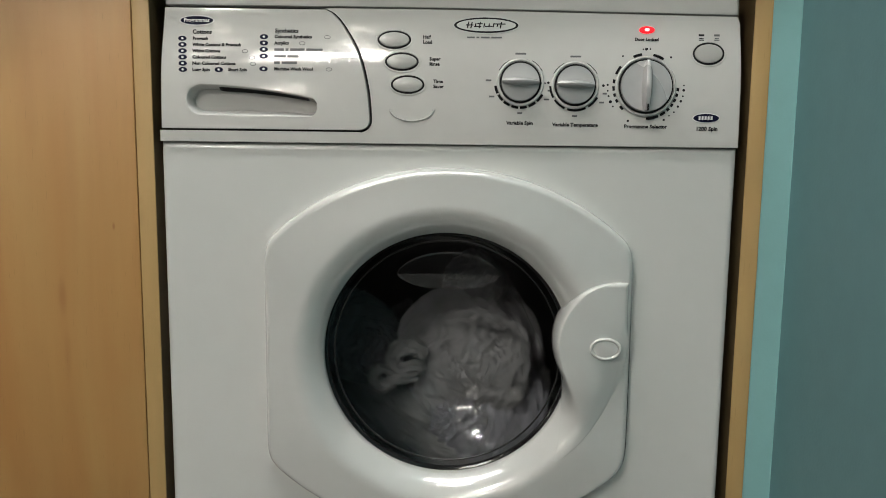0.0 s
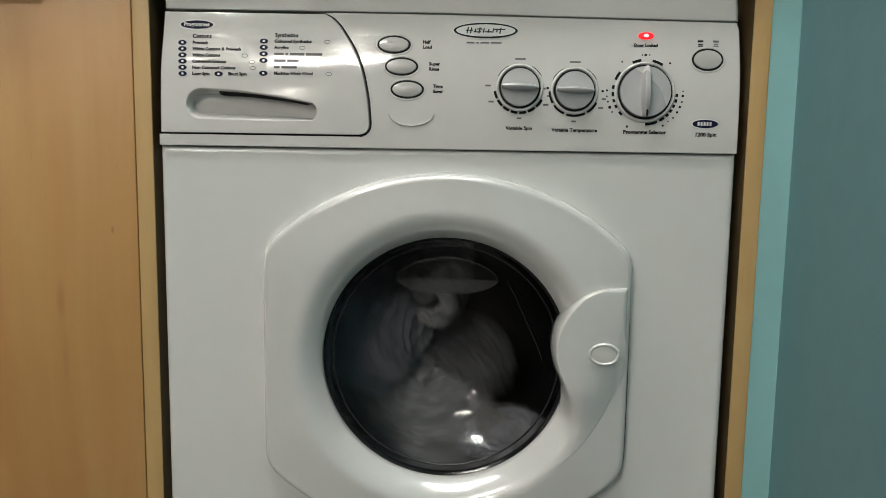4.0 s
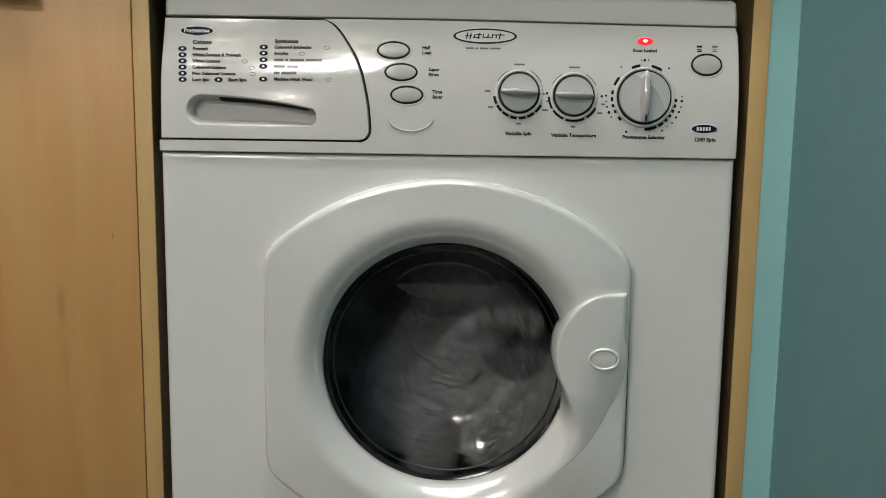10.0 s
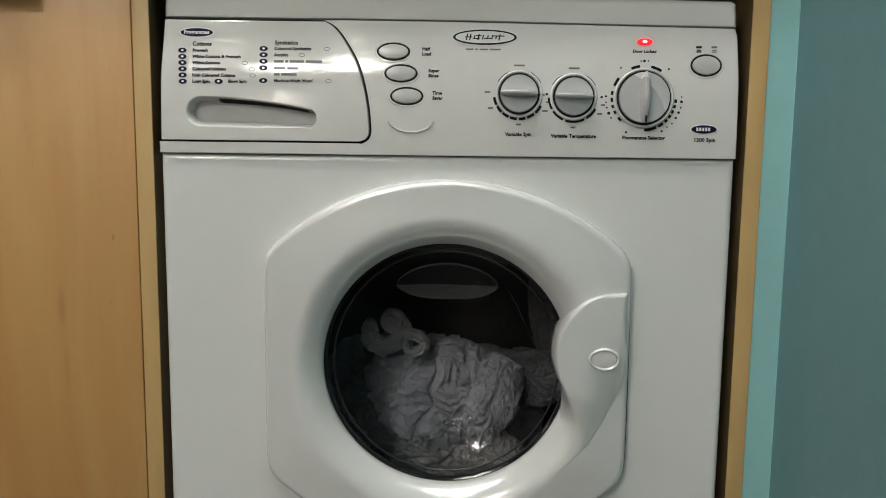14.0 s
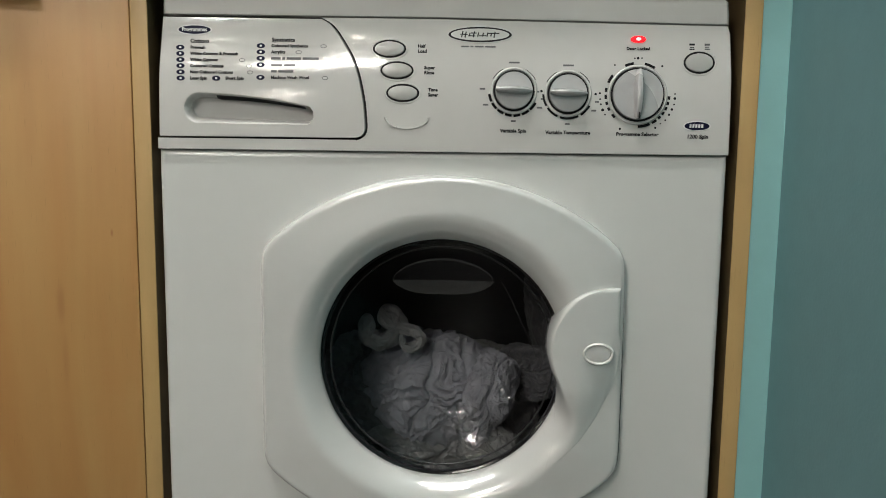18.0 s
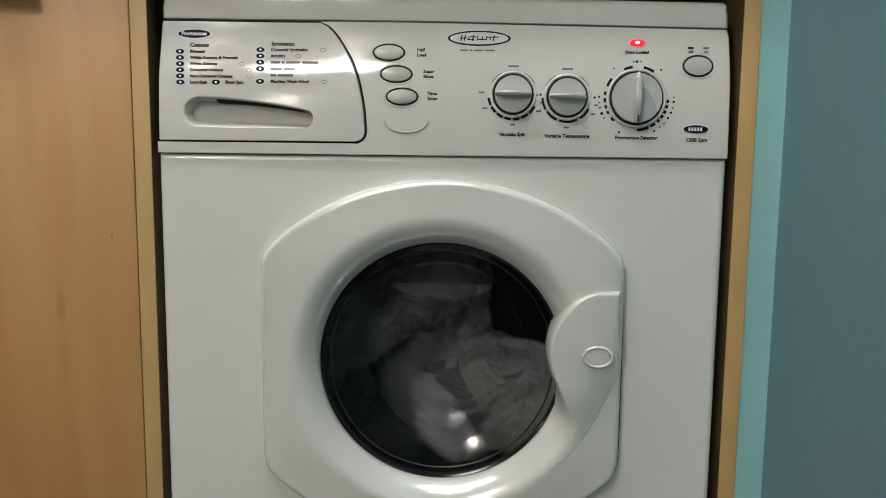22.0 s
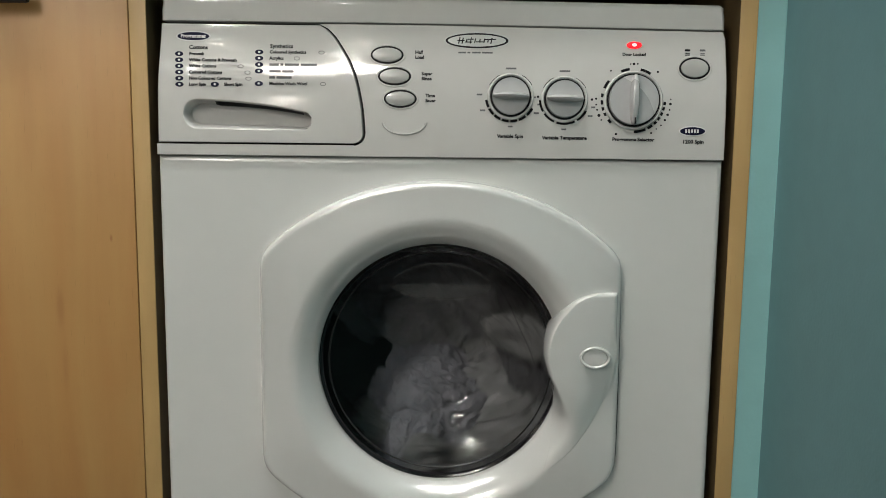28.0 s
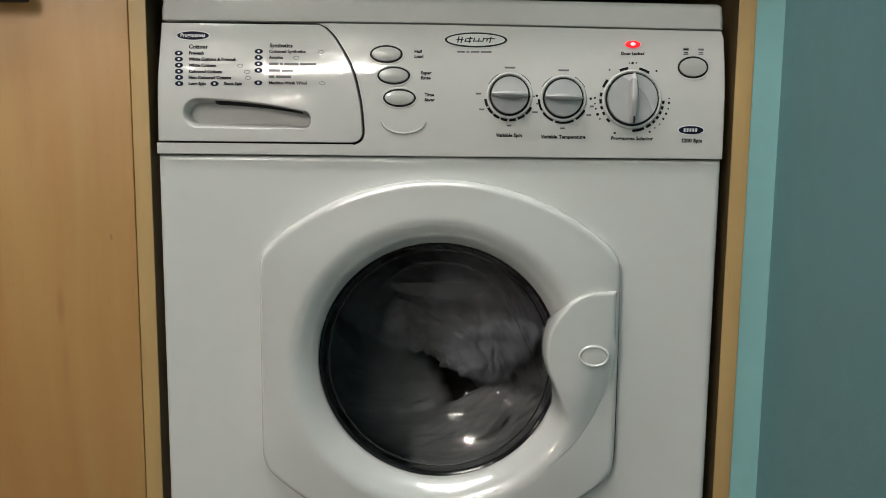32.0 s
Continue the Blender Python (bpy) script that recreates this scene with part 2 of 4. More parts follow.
def lathe(bm, profile, at=(0, 0, 0), sides=96, rx=1.0, rz=1.0):
    """Turned about the y axis; profile of (radius, y)."""
    rows = []
    for r, y in profile:
        rows.append([(at[0] + rx * max(r, 1e-5) * math.sin(2 * math.pi * i / sides), at[1] + y, at[2] + rz * max(r, 1e-5) * math.cos(2 * math.pi * i / sides)) for i in range(sides)])
    sheet(bm, rows, True)
    bmesh.ops.remove_doubles(bm, verts=bm.verts, dist=2e-5)
    bmesh.ops.recalc_face_normals(bm, faces=bm.faces)
    return bm


def smooth_step(a, b, x):
    t = min(max((x - a) / (b - a), 0.0), 1.0)
    return t * t * (3 - 2 * t)


def spline(knots, x):
    """A smooth curve through a few (x, y) knots."""
    xs = [k[0] for k in knots]
    x = min(max(x, xs[0]), xs[-1])
    i = max(j for j in range(len(xs) - 1) if xs[j] <= x or j == 0)

    def slope(j):
        a, b = max(j - 1, 0), min(j + 1, len(knots) - 1)
        return (knots[b][1] - knots[a][1]) / (knots[b][0] - knots[a][0])

    h = xs[i + 1] - xs[i]
    t = (x - xs[i]) / h
    return ((2 * t ** 3 - 3 * t * t + 1) * knots[i][1] + (t ** 3 - 2 * t * t + t) * h * slope(i)
            + (3 * t * t - 2 * t ** 3) * knots[i + 1][1] + (t ** 3 - t * t) * h * slope(i + 1))


# ---- the room ----
CORNER = 0.357


def block(name, label, material, *sizes):
    ob = part(name, box(bmesh.new(), *sizes), material, None, label, smooth=False)
    return tagged(ob, "", "", "", "structure")


block("floor", "grey vinyl kitchen floor", FLOOR, -2.2, 0.6, -5.7, 0.9, -0.1, 0.0)
block("ceiling", "plain white painted ceiling", CEIL_PAINT, -2.2, 0.6, -5.7, 0.9, CEILING, CEILING + 0.1)
block("wall_south", "dark brown kitchen wall", CREAM, -2.2, 0.6, -5.7, -5.50, 0.0, CEILING)
block("wall_west", "dark brown kitchen wall", CREAM, -2.2, -2.05, -5.50, 0.9, 0.0, CEILING)
block("wall_east", "smooth blue teal painted wall beside the washing machine, its shade put into the paint", TEAL, CORNER, 0.6, -5.50, 0.005, 0.0, CEILING)
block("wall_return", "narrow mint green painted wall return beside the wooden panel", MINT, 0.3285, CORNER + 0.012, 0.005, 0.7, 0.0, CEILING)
bm = bmesh.new()
bead = [(CORNER - 0.0035 * math.cos(radians(a)) + 0.0030, 0.0049 - 0.0035 * math.sin(radians(a))) for a in range(0, 181, 20)]
sheet(bm, [[(x, y, z) for x, y in bead] for z in (0.0, CEILING)])
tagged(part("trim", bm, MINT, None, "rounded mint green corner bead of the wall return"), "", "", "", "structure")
block("wall_niche", "plain wall behind the appliance", TEAL, -2.05, 0.3285, 0.62, 0.7, 0.0, CEILING)
block("wall_north", "plain teal wall above the cabinets", TEAL, -2.05, 0.3285, 0.045, 0.10, 0.905, CEILING)


def ceiling_spotlight(x, y):
    ob = thing("ceiling_spotlight", "small white ceiling spotlight, switched on", "ceiling light", "kitchen spotlights", at=(x, y, CEILING))
    bm = lathe(bmesh.new(), [(0.0, 0.0), (0.045, 0.0), (0.047, -0.012), (0.012, -0.02), (0.012, -0.06), (0.034, -0.068), (0.040, -0.120), (0.036, -0.120), (0.030, -0.075), (0.0, -0.07)], sides=32)
    bm.transform(pose(0, 0, 0, 90, 0, 0))
    part("housing", bm, MOULDED, ob)
    bm = lathe(bmesh.new(), [(0.0345, -0.112), (0.0345, -0.116), (0.0, -0.121)], sides=32)
    bm.transform(pose(0, 0, 0, 90, 0, 0))
    part("bulb", bm, LAMP_GLASS, ob, "glowing halogen bulb")
    return ob


for sx, sy in SPOTS:
    ceiling_spotlight(sx, sy)
panel_lamp = thing("ceiling_light", "long flat white ceiling light, switched on", "ceiling light", at=(-0.48, -0.42, CEILING))
part("frame", box(bmesh.new(), -0.775, 0.775, -0.125, 0.125, -0.045, 0.0, bevel=0.004), MOULDED, panel_lamp)
part("diffuser", box(bmesh.new(), -0.755, 0.755, -0.105, 0.105, -0.050, -0.044, bevel=0.002), PANEL_GLOW, panel_lamp, "glowing flat diffuser")
triple = thing("wall_lamp", "wall lamp with three small lit bulbs", "wall lamp", at=(-2.05, -2.37, 0.92))
bm = box(bmesh.new(), 0.0, 0.02, -0.38, 0.38, -0.015, 0.015, bevel=0.004)
bm.transform(pose(0, 0, 0, 16, 0, 0))
part("bar", bm, CHROME, triple)
for y, z, r in ((-0.31, -0.085, 0.030), (0.10, 0.028, 0.017), (0.315, 0.092, 0.015)):
    bm = lathe(bmesh.new(), [(0.0, 0.0), (r * 0.7, r * 0.35), (r, r), (r * 0.7, r * 1.65), (0.0, 2 * r)], sides=24)
    bm.transform(pose(0.018, y, z, 0, 0, -90))
    part("bulb", bm, BULB_GLOW, triple, "small glowing bulb")
tube = thing("tube_lamp", "long white fluorescent tube lamp on the ceiling, switched on", "ceiling light", at=(-0.93, -4.36, CEILING))
tube.rotation_euler = (0, 0, radians(12.0))
part("housing", box(bmesh.new(), -0.49, 0.49, -0.04, 0.04, -0.09, 0.0, bevel=0.004), MOULDED, tube)
bm = bmesh.new()
bmesh.ops.create_cone(bm, cap_ends=True, segments=20, radius1=0.013, radius2=0.013, depth=0.92, matrix=pose(0, 0, -0.106, 0, 90, 0))
part("tube", bm, STRIP_GLASS, tube, "glowing fluorescent tube")
ring_lamp = thing("ring_lamp", "round white ring shaped ceiling lamp, switched on", "ceiling light", at=(-1.09, -2.40, CEILING))
bm = lathe(bmesh.new(), [(0.0, 0.0), (0.075, 0.0), (0.078, -0.03), (0.0, -0.04)], sides=40)
bm.transform(pose(0, 0, 0, 90, 0, 0))
part("rose", bm, MOULDED, ring_lamp)
bm = bmesh.new()
sheet(bm, [[((0.15 + 0.013 * math.cos(b)) * math.cos(a), (0.15 + 0.013 * math.cos(b)) * math.sin(a), -0.095 + 0.013 * math.sin(b)) for b in [2 * math.pi * j / 12 for j in range(12)]] for a in [2 * math.pi * i / 48 for i in range(49)]], True)
part("ring_tube", bm, RING_GLOW, ring_lamp, "glowing ring tube")
for k in range(3):
    a = radians(120 * k + 30)
    bm = box(bmesh.new(), -0.003, 0.003, 0.06, 0.150, -0.006, 0.0, bevel=0.001)
    bm.transform(Matrix.Translation((0, 0, -0.030)) @ Matrix.Rotation(a, 4, "Z") @ pose(0, 0, 0, -20, 0, 0))
    part("arm", bm, CHROME, ring_lamp)
curved = thing("curved_lamp", "wall lamp with a bent glowing tube", "wall lamp", at=(-1.565, -5.50, 1.63))
part("wall_plate", box(bmesh.new(), -0.06, 0.06, 0.0, 0.02, -0.06, 0.06, bevel=0.004), CHROME, curved)
rows = []
for i in range(25):
    u = -1 + i / 12
    c = Vector((-0.285 * u - 0.06 * (1 - u * u), 0.035, -0.30 * u + 0.06 * (1 - u * u)))
    rows.append([c + Vector((0.026 * math.cos(b) * 0.7, 0.026 * math.sin(b), 0.026 * math.cos(b) * 0.7)) for b in [2 * math.pi * j / 10 for j in range(10)]])
bm = bmesh.new()
sheet(bm, rows, True)
part("bent_tube", bm, STRIP_GLASS, curved, "glowing bent tube")

# ---- cabinets ----
def base_cabinet():
    cab = thing("kitchen_cabinet", "beech veneered kitchen cabinet with closed door", "cabinet", at=(-0.62, 0.3, 0))
    back = Matrix.Translation((0.62, -0.3, 0))

    def piece(name, material, *sizes, bevel=0.0012, parent=cab, label=""):
        bm = box(bmesh.new(), *sizes, bevel=bevel)
        if parent is cab:
            bm.transform(back)
        return part(name, bm, material, parent, label)

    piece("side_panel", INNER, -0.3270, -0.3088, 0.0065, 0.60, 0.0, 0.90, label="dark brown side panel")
    piece("edge_band", WOOD_EDGE, -0.3270, -0.3088, 0.004, 0.0065, 0.0, 0.90, bevel=0.0008, label="beech edge band")
    piece("side_panel", WOOD_EDGE, -0.945, -0.927, 0.032, 0.60, 0.0, 0.90)
    piece("carcass_back", WOOD_EDGE, -0.927, -0.3270, 0.58, 0.60, 0.1, 0.90)
    piece("carcass_top", WOOD_EDGE, -0.927, -0.3270, 0.032, 0.58, 0.88, 0.90)
    piece("carcass_floor", WOOD_EDGE, -0.927, -0.3270, 0.032, 0.58, 0.10, 0.118)
    piece("plinth", WOOD_EDGE, -0.927, -0.3270, 0.06, 0.078, 0.0, 0.10)
    door = piece("cabinet_door", WOOD, -0.927, -0.3276, 0.003, 0.031, 0.105, 0.898, bevel=0.002, label="smooth beech door with faint upright grain")
    bm = box(bmesh.new(), -0.63, -0.424, -0.018, -0.010, 0.8440, 0.858, bevel=0.003)
    for x in (-0.605, -0.500):
        box(bm, x - 0.006, x + 0.006, -0.011, 0.005, 0.845, 0.856, bevel=0.001)
    bm.transform(back)
    part("handle", bm, BRONZE, door, "dark bronze bar handle")
    return cab


base_cabinet()
worktop = thing("worktop", "dark speckled kitchen worktop over the cabinet and the washing machine", "worktop", at=(-0.3, 0.3, 0.902))
bm = box(bmesh.new(), -2.045, 0.328, -0.022, 0.044, 0.902, 0.940, bevel=0.004)
bm.transform(Matrix.Translation((0.3, -0.3, -0.902)))
part("front_edge", bm, INNER, worktop)
bm = box(bmesh.new(), -2.045, 0.328, 0.1005, 0.615, 0.902, 0.940, bevel=0.002)
bm.transform(Matrix.Translation((0.3, -0.3, -0.902)))
part("slab", bm, INNER, worktop)
ends = thing("end_panel", "narrow beech end panel standing against the mint wall return", "panel", at=(0.3190, 0.3, 0))
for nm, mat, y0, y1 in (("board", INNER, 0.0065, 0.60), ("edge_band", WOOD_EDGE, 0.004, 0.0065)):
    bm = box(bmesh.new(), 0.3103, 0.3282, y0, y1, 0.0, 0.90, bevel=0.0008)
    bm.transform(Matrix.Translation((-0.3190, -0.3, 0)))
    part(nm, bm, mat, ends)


# ---- the washing machine ----
HALF, PANEL_LOW, PANEL_HIGH, TOP = 0.2978, 0.690, 0.8265, 0.8545
CX, CZ = 0.0035, 0.4632       # the middle of the door
machine = thing("washing_machine", "white front loading washing machine built in under the counter", "washing machine")


CASE = 0.2992                 # half the case's width
def seam(x):
    """How far the joint between panel and top rises or falls along the machine."""
    return -0.0075 * x - 0.010 * max(x, 0.0)


def front(bm, hole, z0, z1):
    """The front sheet round the door hole, folded back at its edges to make the case."""
    angles = sorted({2 * math.pi * i / 240 for i in range(240)} | {math.atan2(x, z - CZ) % (2 * math.pi) for x in (-CASE, CASE) for z in (z0, z1)})

    def rim(a, inset):
        sx, cz = math.sin(a), math.cos(a)
        k = 1e9
        if abs(sx) > 1e-9:
            k = min(k, (CASE - inset) / abs(sx))
        if abs(cz) > 1e-9:
            k = min(k, ((z1 - inset - CZ) if cz > 0 else (CZ - z0 - inset)) / abs(cz))
        return k * sx, CZ + k * cz

    rows = [[(hole * math.sin(a), 0.05, CZ + hole * math.cos(a)) for a in angles],
            [(hole * math.sin(a), 0.003, CZ + hole * math.cos(a)) for a in angles],
            [((hole + 0.003) * math.sin(a), 0.0, CZ + (hole + 0.003) * math.cos(a)) for a in angles],
            [((hole + 0.006) * math.sin(a), 0.0, CZ + (hole + 0.006) * math.cos(a)) for a in angles]]
    for inset, y in ((0.009, 0.0), (0.0075, 0.0), (0.006, 0.0), (0.0028, 0.0006), (0.0008, 0.0028), (0.0, 0.006), (0.0, 0.55)):
        rows.append([(x, y, z) for x, z in (rim(a, inset) for a in angles)])
    sheet(bm, rows, True)
    bmesh.ops.recalc_face_normals(bm, faces=bm.faces)
    return bm


part("case", front(bmesh.new(), 0.150, 0.02, PANEL_LOW - 0.0012), ENAMEL, machine, "smooth white enamelled steel case")
part("kick_strip", box(bmesh.new(), -0.28, 0.28, 0.03, 0.05, 0.0, 0.06), BLACK, machine)


def panel_y(z):
    s = max((z - PANEL_LOW) / 0.14, 0.0)
    return -0.004 + 0.014 * s * s


def panel_lean(z):
    return math.degrees(math.atan(0.028 * max((z - PANEL_LOW) / 0.14, 0) / 0.14))


def on_panel(x, z, lift=0.0):
    """A pose on the panel's skin: x along it, z up along it, -y out of it."""
    return Matrix.Translation((x, panel_y(z), z)) @ pose(0, 0, 0, -panel_lean(z), 0, 0) @ Matrix.Translation((0, -lift, 0))


DRAWER_EDGE = [(0.7000, -0.0785), (0.7176, -0.0785), (0.7468, -0.0817), (0.7817, -0.0911), (0.808, -0.1063), (0.821, -0.1180), (0.8265, -0.1290)]


def drawer_edge(z):
    low, r = 0.7035, 0.0095
    k = min(max((low + r - z) / r, 0.0), 1.0)
    return spline(DRAWER_EDGE, z) - r * (1 - math.sqrt(1 - k * k))


def panel_skin(bm, z0, z1, left, right, count=60, rows=26, turn_left=True, turn_right=True, turn_high=True):
    """The bowed panel between two side curves, turned back at its rim."""
    lines = []
    for j in range(rows + 1):
        z = z0 + (z1 - z0) * j / rows
        a, b, y = left(z), right(z), panel_y(z)
        row = [(a + 0.001 * turn_left + (b - a - 0.001 * turn_left - 0.001 * turn_right) * i / count, y, z) for i in range(count + 1)]
        if turn_left:
            row = [(a, y + 0.012, z), (a, y + 0.0012, z)] + row
        if turn_right:
            row = row + [(b, y + 0.0012, z), (b, y + 0.012, z)]
        lines.append(row)
    low = [(x, y + 0.012, z - 0.0006) for x, y, z in lines[0]]
    lip = [(x, y + 0.001, z - 0.0006) for x, y, z in lines[0]]
    lines = [[(px, py, pz + seam(px) * smooth_step(0.79, 0.825, pz)) for px, py, pz in row] for row in lines]
    if turn_high:
        lines.append([(x, y + 0.012, z + 0.0004) for x, y, z in lines[-1]])
    sheet(bm, [low, lip] + lines)
    return bm


def drawer_frame(z):
    """The opening's edge, a narrow even gap off the drawer."""
    r, gap = 0.0095, 0.0024
    drop = 0.7035 + r - z
    if drop <= 0:
        return spline(DRAWER_EDGE, z) + gap
    return DRAWER_EDGE[0][1] - r + math.sqrt(max((r + gap) ** 2 - drop * drop, 0.0))


bm = panel_skin(bmesh.new(), PANEL_LOW, 0.7011, lambda z: -HALF - 0.001, lambda z: DRAWER_EDGE[0][1] - 0.0095, 40, 4, True, False)
panel_skin(bm, PANEL_LOW, PANEL_HIGH, drawer_frame, lambda z: HALF + 0.001 - 0.0015 * smooth_step(0.76, 0.815, z) - 0.002 * smooth_step(0.818, 0.8265, z), 90, 66, False, True)
bmesh.ops.recalc_face_normals(bm, faces=bm.faces)
control = part("control_panel", bm, PANEL, machine, "glossy pale grey bowed control panel")
part("panel_cavity", box(bmesh.new(), -HALF + 0.002, HALF - 0.006, 0.026, 0.06, PANEL_LOW, TOP - 0.008), BLACK, machine)

# the top, with its rolled front edge
bm = bmesh.new()
rows = []
for y, z in ((0.55, 0.828), (0.0098, 0.828), (0.0088, 0.8284), (0.0085, 0.8294), (0.0086, 0.8305), (0.0089, 0.839), (0.00925, 0.8472), (0.0094, 0.8488), (0.0100, 0.8512), (0.0116, 0.8532), (0.0140, 0.8542), (0.018, TOP), (0.55, TOP)):
    w = HALF - 0.0020 - (0.0012 if z > 0.84 else 0) - (0.002 if z > 0.852 else 0)
    line = [(-w, y + 0.006, z), (-w + 0.0015, y + 0.002, z)] + [(-w + 0.004 + (2 * w - 0.008) * i / 24, y, z) for i in range(25)] + [(w - 0.0015, y + 0.002, z), (w, y + 0.006, z)]
    rows.append([(px + 0.0012, py, pz + seam(px)) for px, py, pz in line])
sheet(bm, rows)
bmesh.ops.recalc_face_normals(bm, faces=bm.faces)
part("top", bm, PANEL, machine, "pale grey top with rolled front edge")


# the detergent drawer with its scooped grip
def grip_depth(x, z):
    """How deep the grip is scooped at a point of the drawer."""
    if x < -0.2535:
        c, h = 0.7328, 0.0160
        d = 1 - math.hypot((x + 0.2535) / 0.0165, (z - c) / h)
    elif x > -0.141:
        d = 1 - math.hypot((x + 0.141) / 0.008, (z - 0.7262) / 0.0098)
    else:
        u = (x + 0.2535) / 0.1125
        top = 0.7488 - 0.0012 * u - 0.0116 * u * u
        low = 0.7168 - 0.0004 * u
        c, h = (top + low) / 2, (top - low) / 2
        d = 1 - abs(z - c) / h
    if d <= 0:
        return 0.0
    return 0.015 * smooth_step(0.0, 0.34, d)


bm = bmesh.new()
rows = []
COLS, ROWS = 240, 170
for j in range(ROWS + 1):
    z = 0.7035 + (0.8247 - 0.7035) * j / ROWS
    a, b = -HALF + 0.001 + 0.003 * smooth_step(0.76, 0.83, z), drawer_edge(z)
    line = [(a, panel_y(z) + 0.014, z), (a, panel_y(z) + 0.0008, z)]
    for i in range(COLS + 1):
        x = a + 0.001 + (b - a - 0.002) * i / COLS
        line.append((x, panel_y(z) - 0.0006 + grip_depth(x, z), z))
    rows.append(line + [(b, panel_y(z) + 0.0008, z), (b, panel_y(z) + 0.014, z)])
rows = [[(x, y, z + seam(x) * smooth_step(0.79, 0.825, z)) for x, y, z in row] for row in rows]
rows = [[(x, y + 0.014, z - 0.0006) for x, y, z in rows[0]], [(x, y + 0.001, z - 0.0006) for x, y, z in rows[0]]] + rows + [[(x, y + 0.001, z + 0.0004) for x, y, z in rows[-1]], [(x, y + 0.014, z + 0.0004) for x, y, z in rows[-1]]]
sheet(bm, rows)
bmesh.ops.recalc_face_normals(bm, faces=bm.faces)
# deep grip faces take a darker, duller grey: the scoop's shade as colour
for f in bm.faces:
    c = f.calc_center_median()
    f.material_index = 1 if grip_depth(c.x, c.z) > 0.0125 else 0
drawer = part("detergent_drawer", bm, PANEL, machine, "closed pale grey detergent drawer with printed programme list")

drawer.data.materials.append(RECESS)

# the dark finger slot under the upper rim of the grip
bm = bmesh.new()
rows = []
for i in range(25):
    u = i / 24
    x = -0.2375 + 0.0945 * u
    v = (x + 0.2535) / 0.1125
    top = 0.7480 - 0.0012 * v - 0.0112 * v * v
    deep = 0.0058 * (1 - 0.40 * u) * (1 if i else 0.8)
    rows.append([(x, panel_y(top) + 0.0030, top - 0.0004), (x, panel_y(top) + 0.0075, top - deep * 0.5), (x, panel_y(top) + 0.0115, top - deep)])
sheet(bm, rows)
bmesh.ops.solidify(bm, geom=bm.faces[:], thickness=0.0008)
part("finger_slot", bm, BLACK, drawer, "dark slot under the grip")


# prints
def letters(text, size, m, material, parent, spread=1.0, align="LEFT"):
    cu = bpy.data.curves.new("lettering", "FONT")
    cu.body, cu.size, cu.align_x, cu.align_y, cu.extrude, cu.resolution_u = text, size, align, "CENTER", 0.00008, 2
    cu.offset = 0.00019
    tmp = new("lettering", cu)
    me = bpy.data.meshes.new_from_object(tmp.evaluated_get(bpy.context.evaluated_depsgraph_get()))
    bpy.data.objects.remove(tmp)
    me.transform(m @ pose(0, -0.00025, 0, 90, 0, 0) @ Matrix.Diagonal((spread, 1, 1, 1)))
    me.materials.append(material)
    ob = new("lettering", me)
    ob.parent = parent
    return ob


def oval(bm, m, rx, rz, low, high, dome=0.0, sides=40):
    """A low oval boss; low and high are heights above the skin."""
    prof = [(1.0, -low), (1.0, -(high - 0.2 * (high - low))), (0.97, -high)] + [(r, -(high + dome * (1 - r * r))) for r in (0.85, 0.6, 0.3, 0.0)]
    b2 = lathe(bmesh.new(), prof, sides=sides, rx=rx, rz=rz)
    b2.transform(m)
    me = bpy.data.meshes.new("tmp")
    b2.to_mesh(me)
    b2.free()
    bm.from_mesh(me)
    bpy.data.meshes.remove(me)
    return bm


def ring(bm, m, rx, rz, wide, tall, sides=48, around=8, start=0.0, sweep=2 * math.pi):
    rows = []
    closed = sweep > 6.28
    count = sides if closed else sides + 1
    for j in range(around + 1):
        b = 2 * math.pi * j / around
        row = []
        for i in range(count):
            a = start + sweep * i / sides
            k = wide * math.cos(b)
            row.append(m @ Vector(((rx + k) * math.sin(a), -tall * math.sin(b), (rz + k) * math.cos(a))))
        rows.append(row)
    sheet(bm, rows, closed)
    return bm


def bar(bm, m, x0, x1, z0, z1, tall=0.00025):
    made = bmesh.ops.create_cube(bm, size=1, matrix=m @ Matrix.Translation(((x0 + x1) / 2, -tall / 2, (z0 + z1) / 2)) @ Matrix.Diagonal((x1 - x0, tall, z1 - z0, 1)))
    return made


DRAWER_LIFT = 0.0007
bm = oval(bmesh.new(), on_panel(-0.2593, 0.8136, DRAWER_LIFT), 0.0185, 0.0056, 0, 0.0002)
part("badge_rim", bm, PALE_INK, drawer)
bm = oval(bmesh.new(), on_panel(-0.2593, 0.8136, DRAWER_LIFT + 0.0002), 0.0170, 0.0044, 0, 0.0003)
part("programme_badge", bm, NAVY, drawer, "navy oval badge with pale lettering")
letters("Programmes", 0.0058, on_panel(-0.2593, 0.8136, DRAWER_LIFT + 0.0006), PALE_INK, drawer, 0.9, "CENTER")
letters("Cottons", 0.0060, on_panel(-0.2636, 0.8018, DRAWER_LIFT), INK, drawer, 1.0)
letters("Synthetics", 0.0060, on_panel(-0.1775, 0.8035, DRAWER_LIFT), INK, drawer, 1.0)

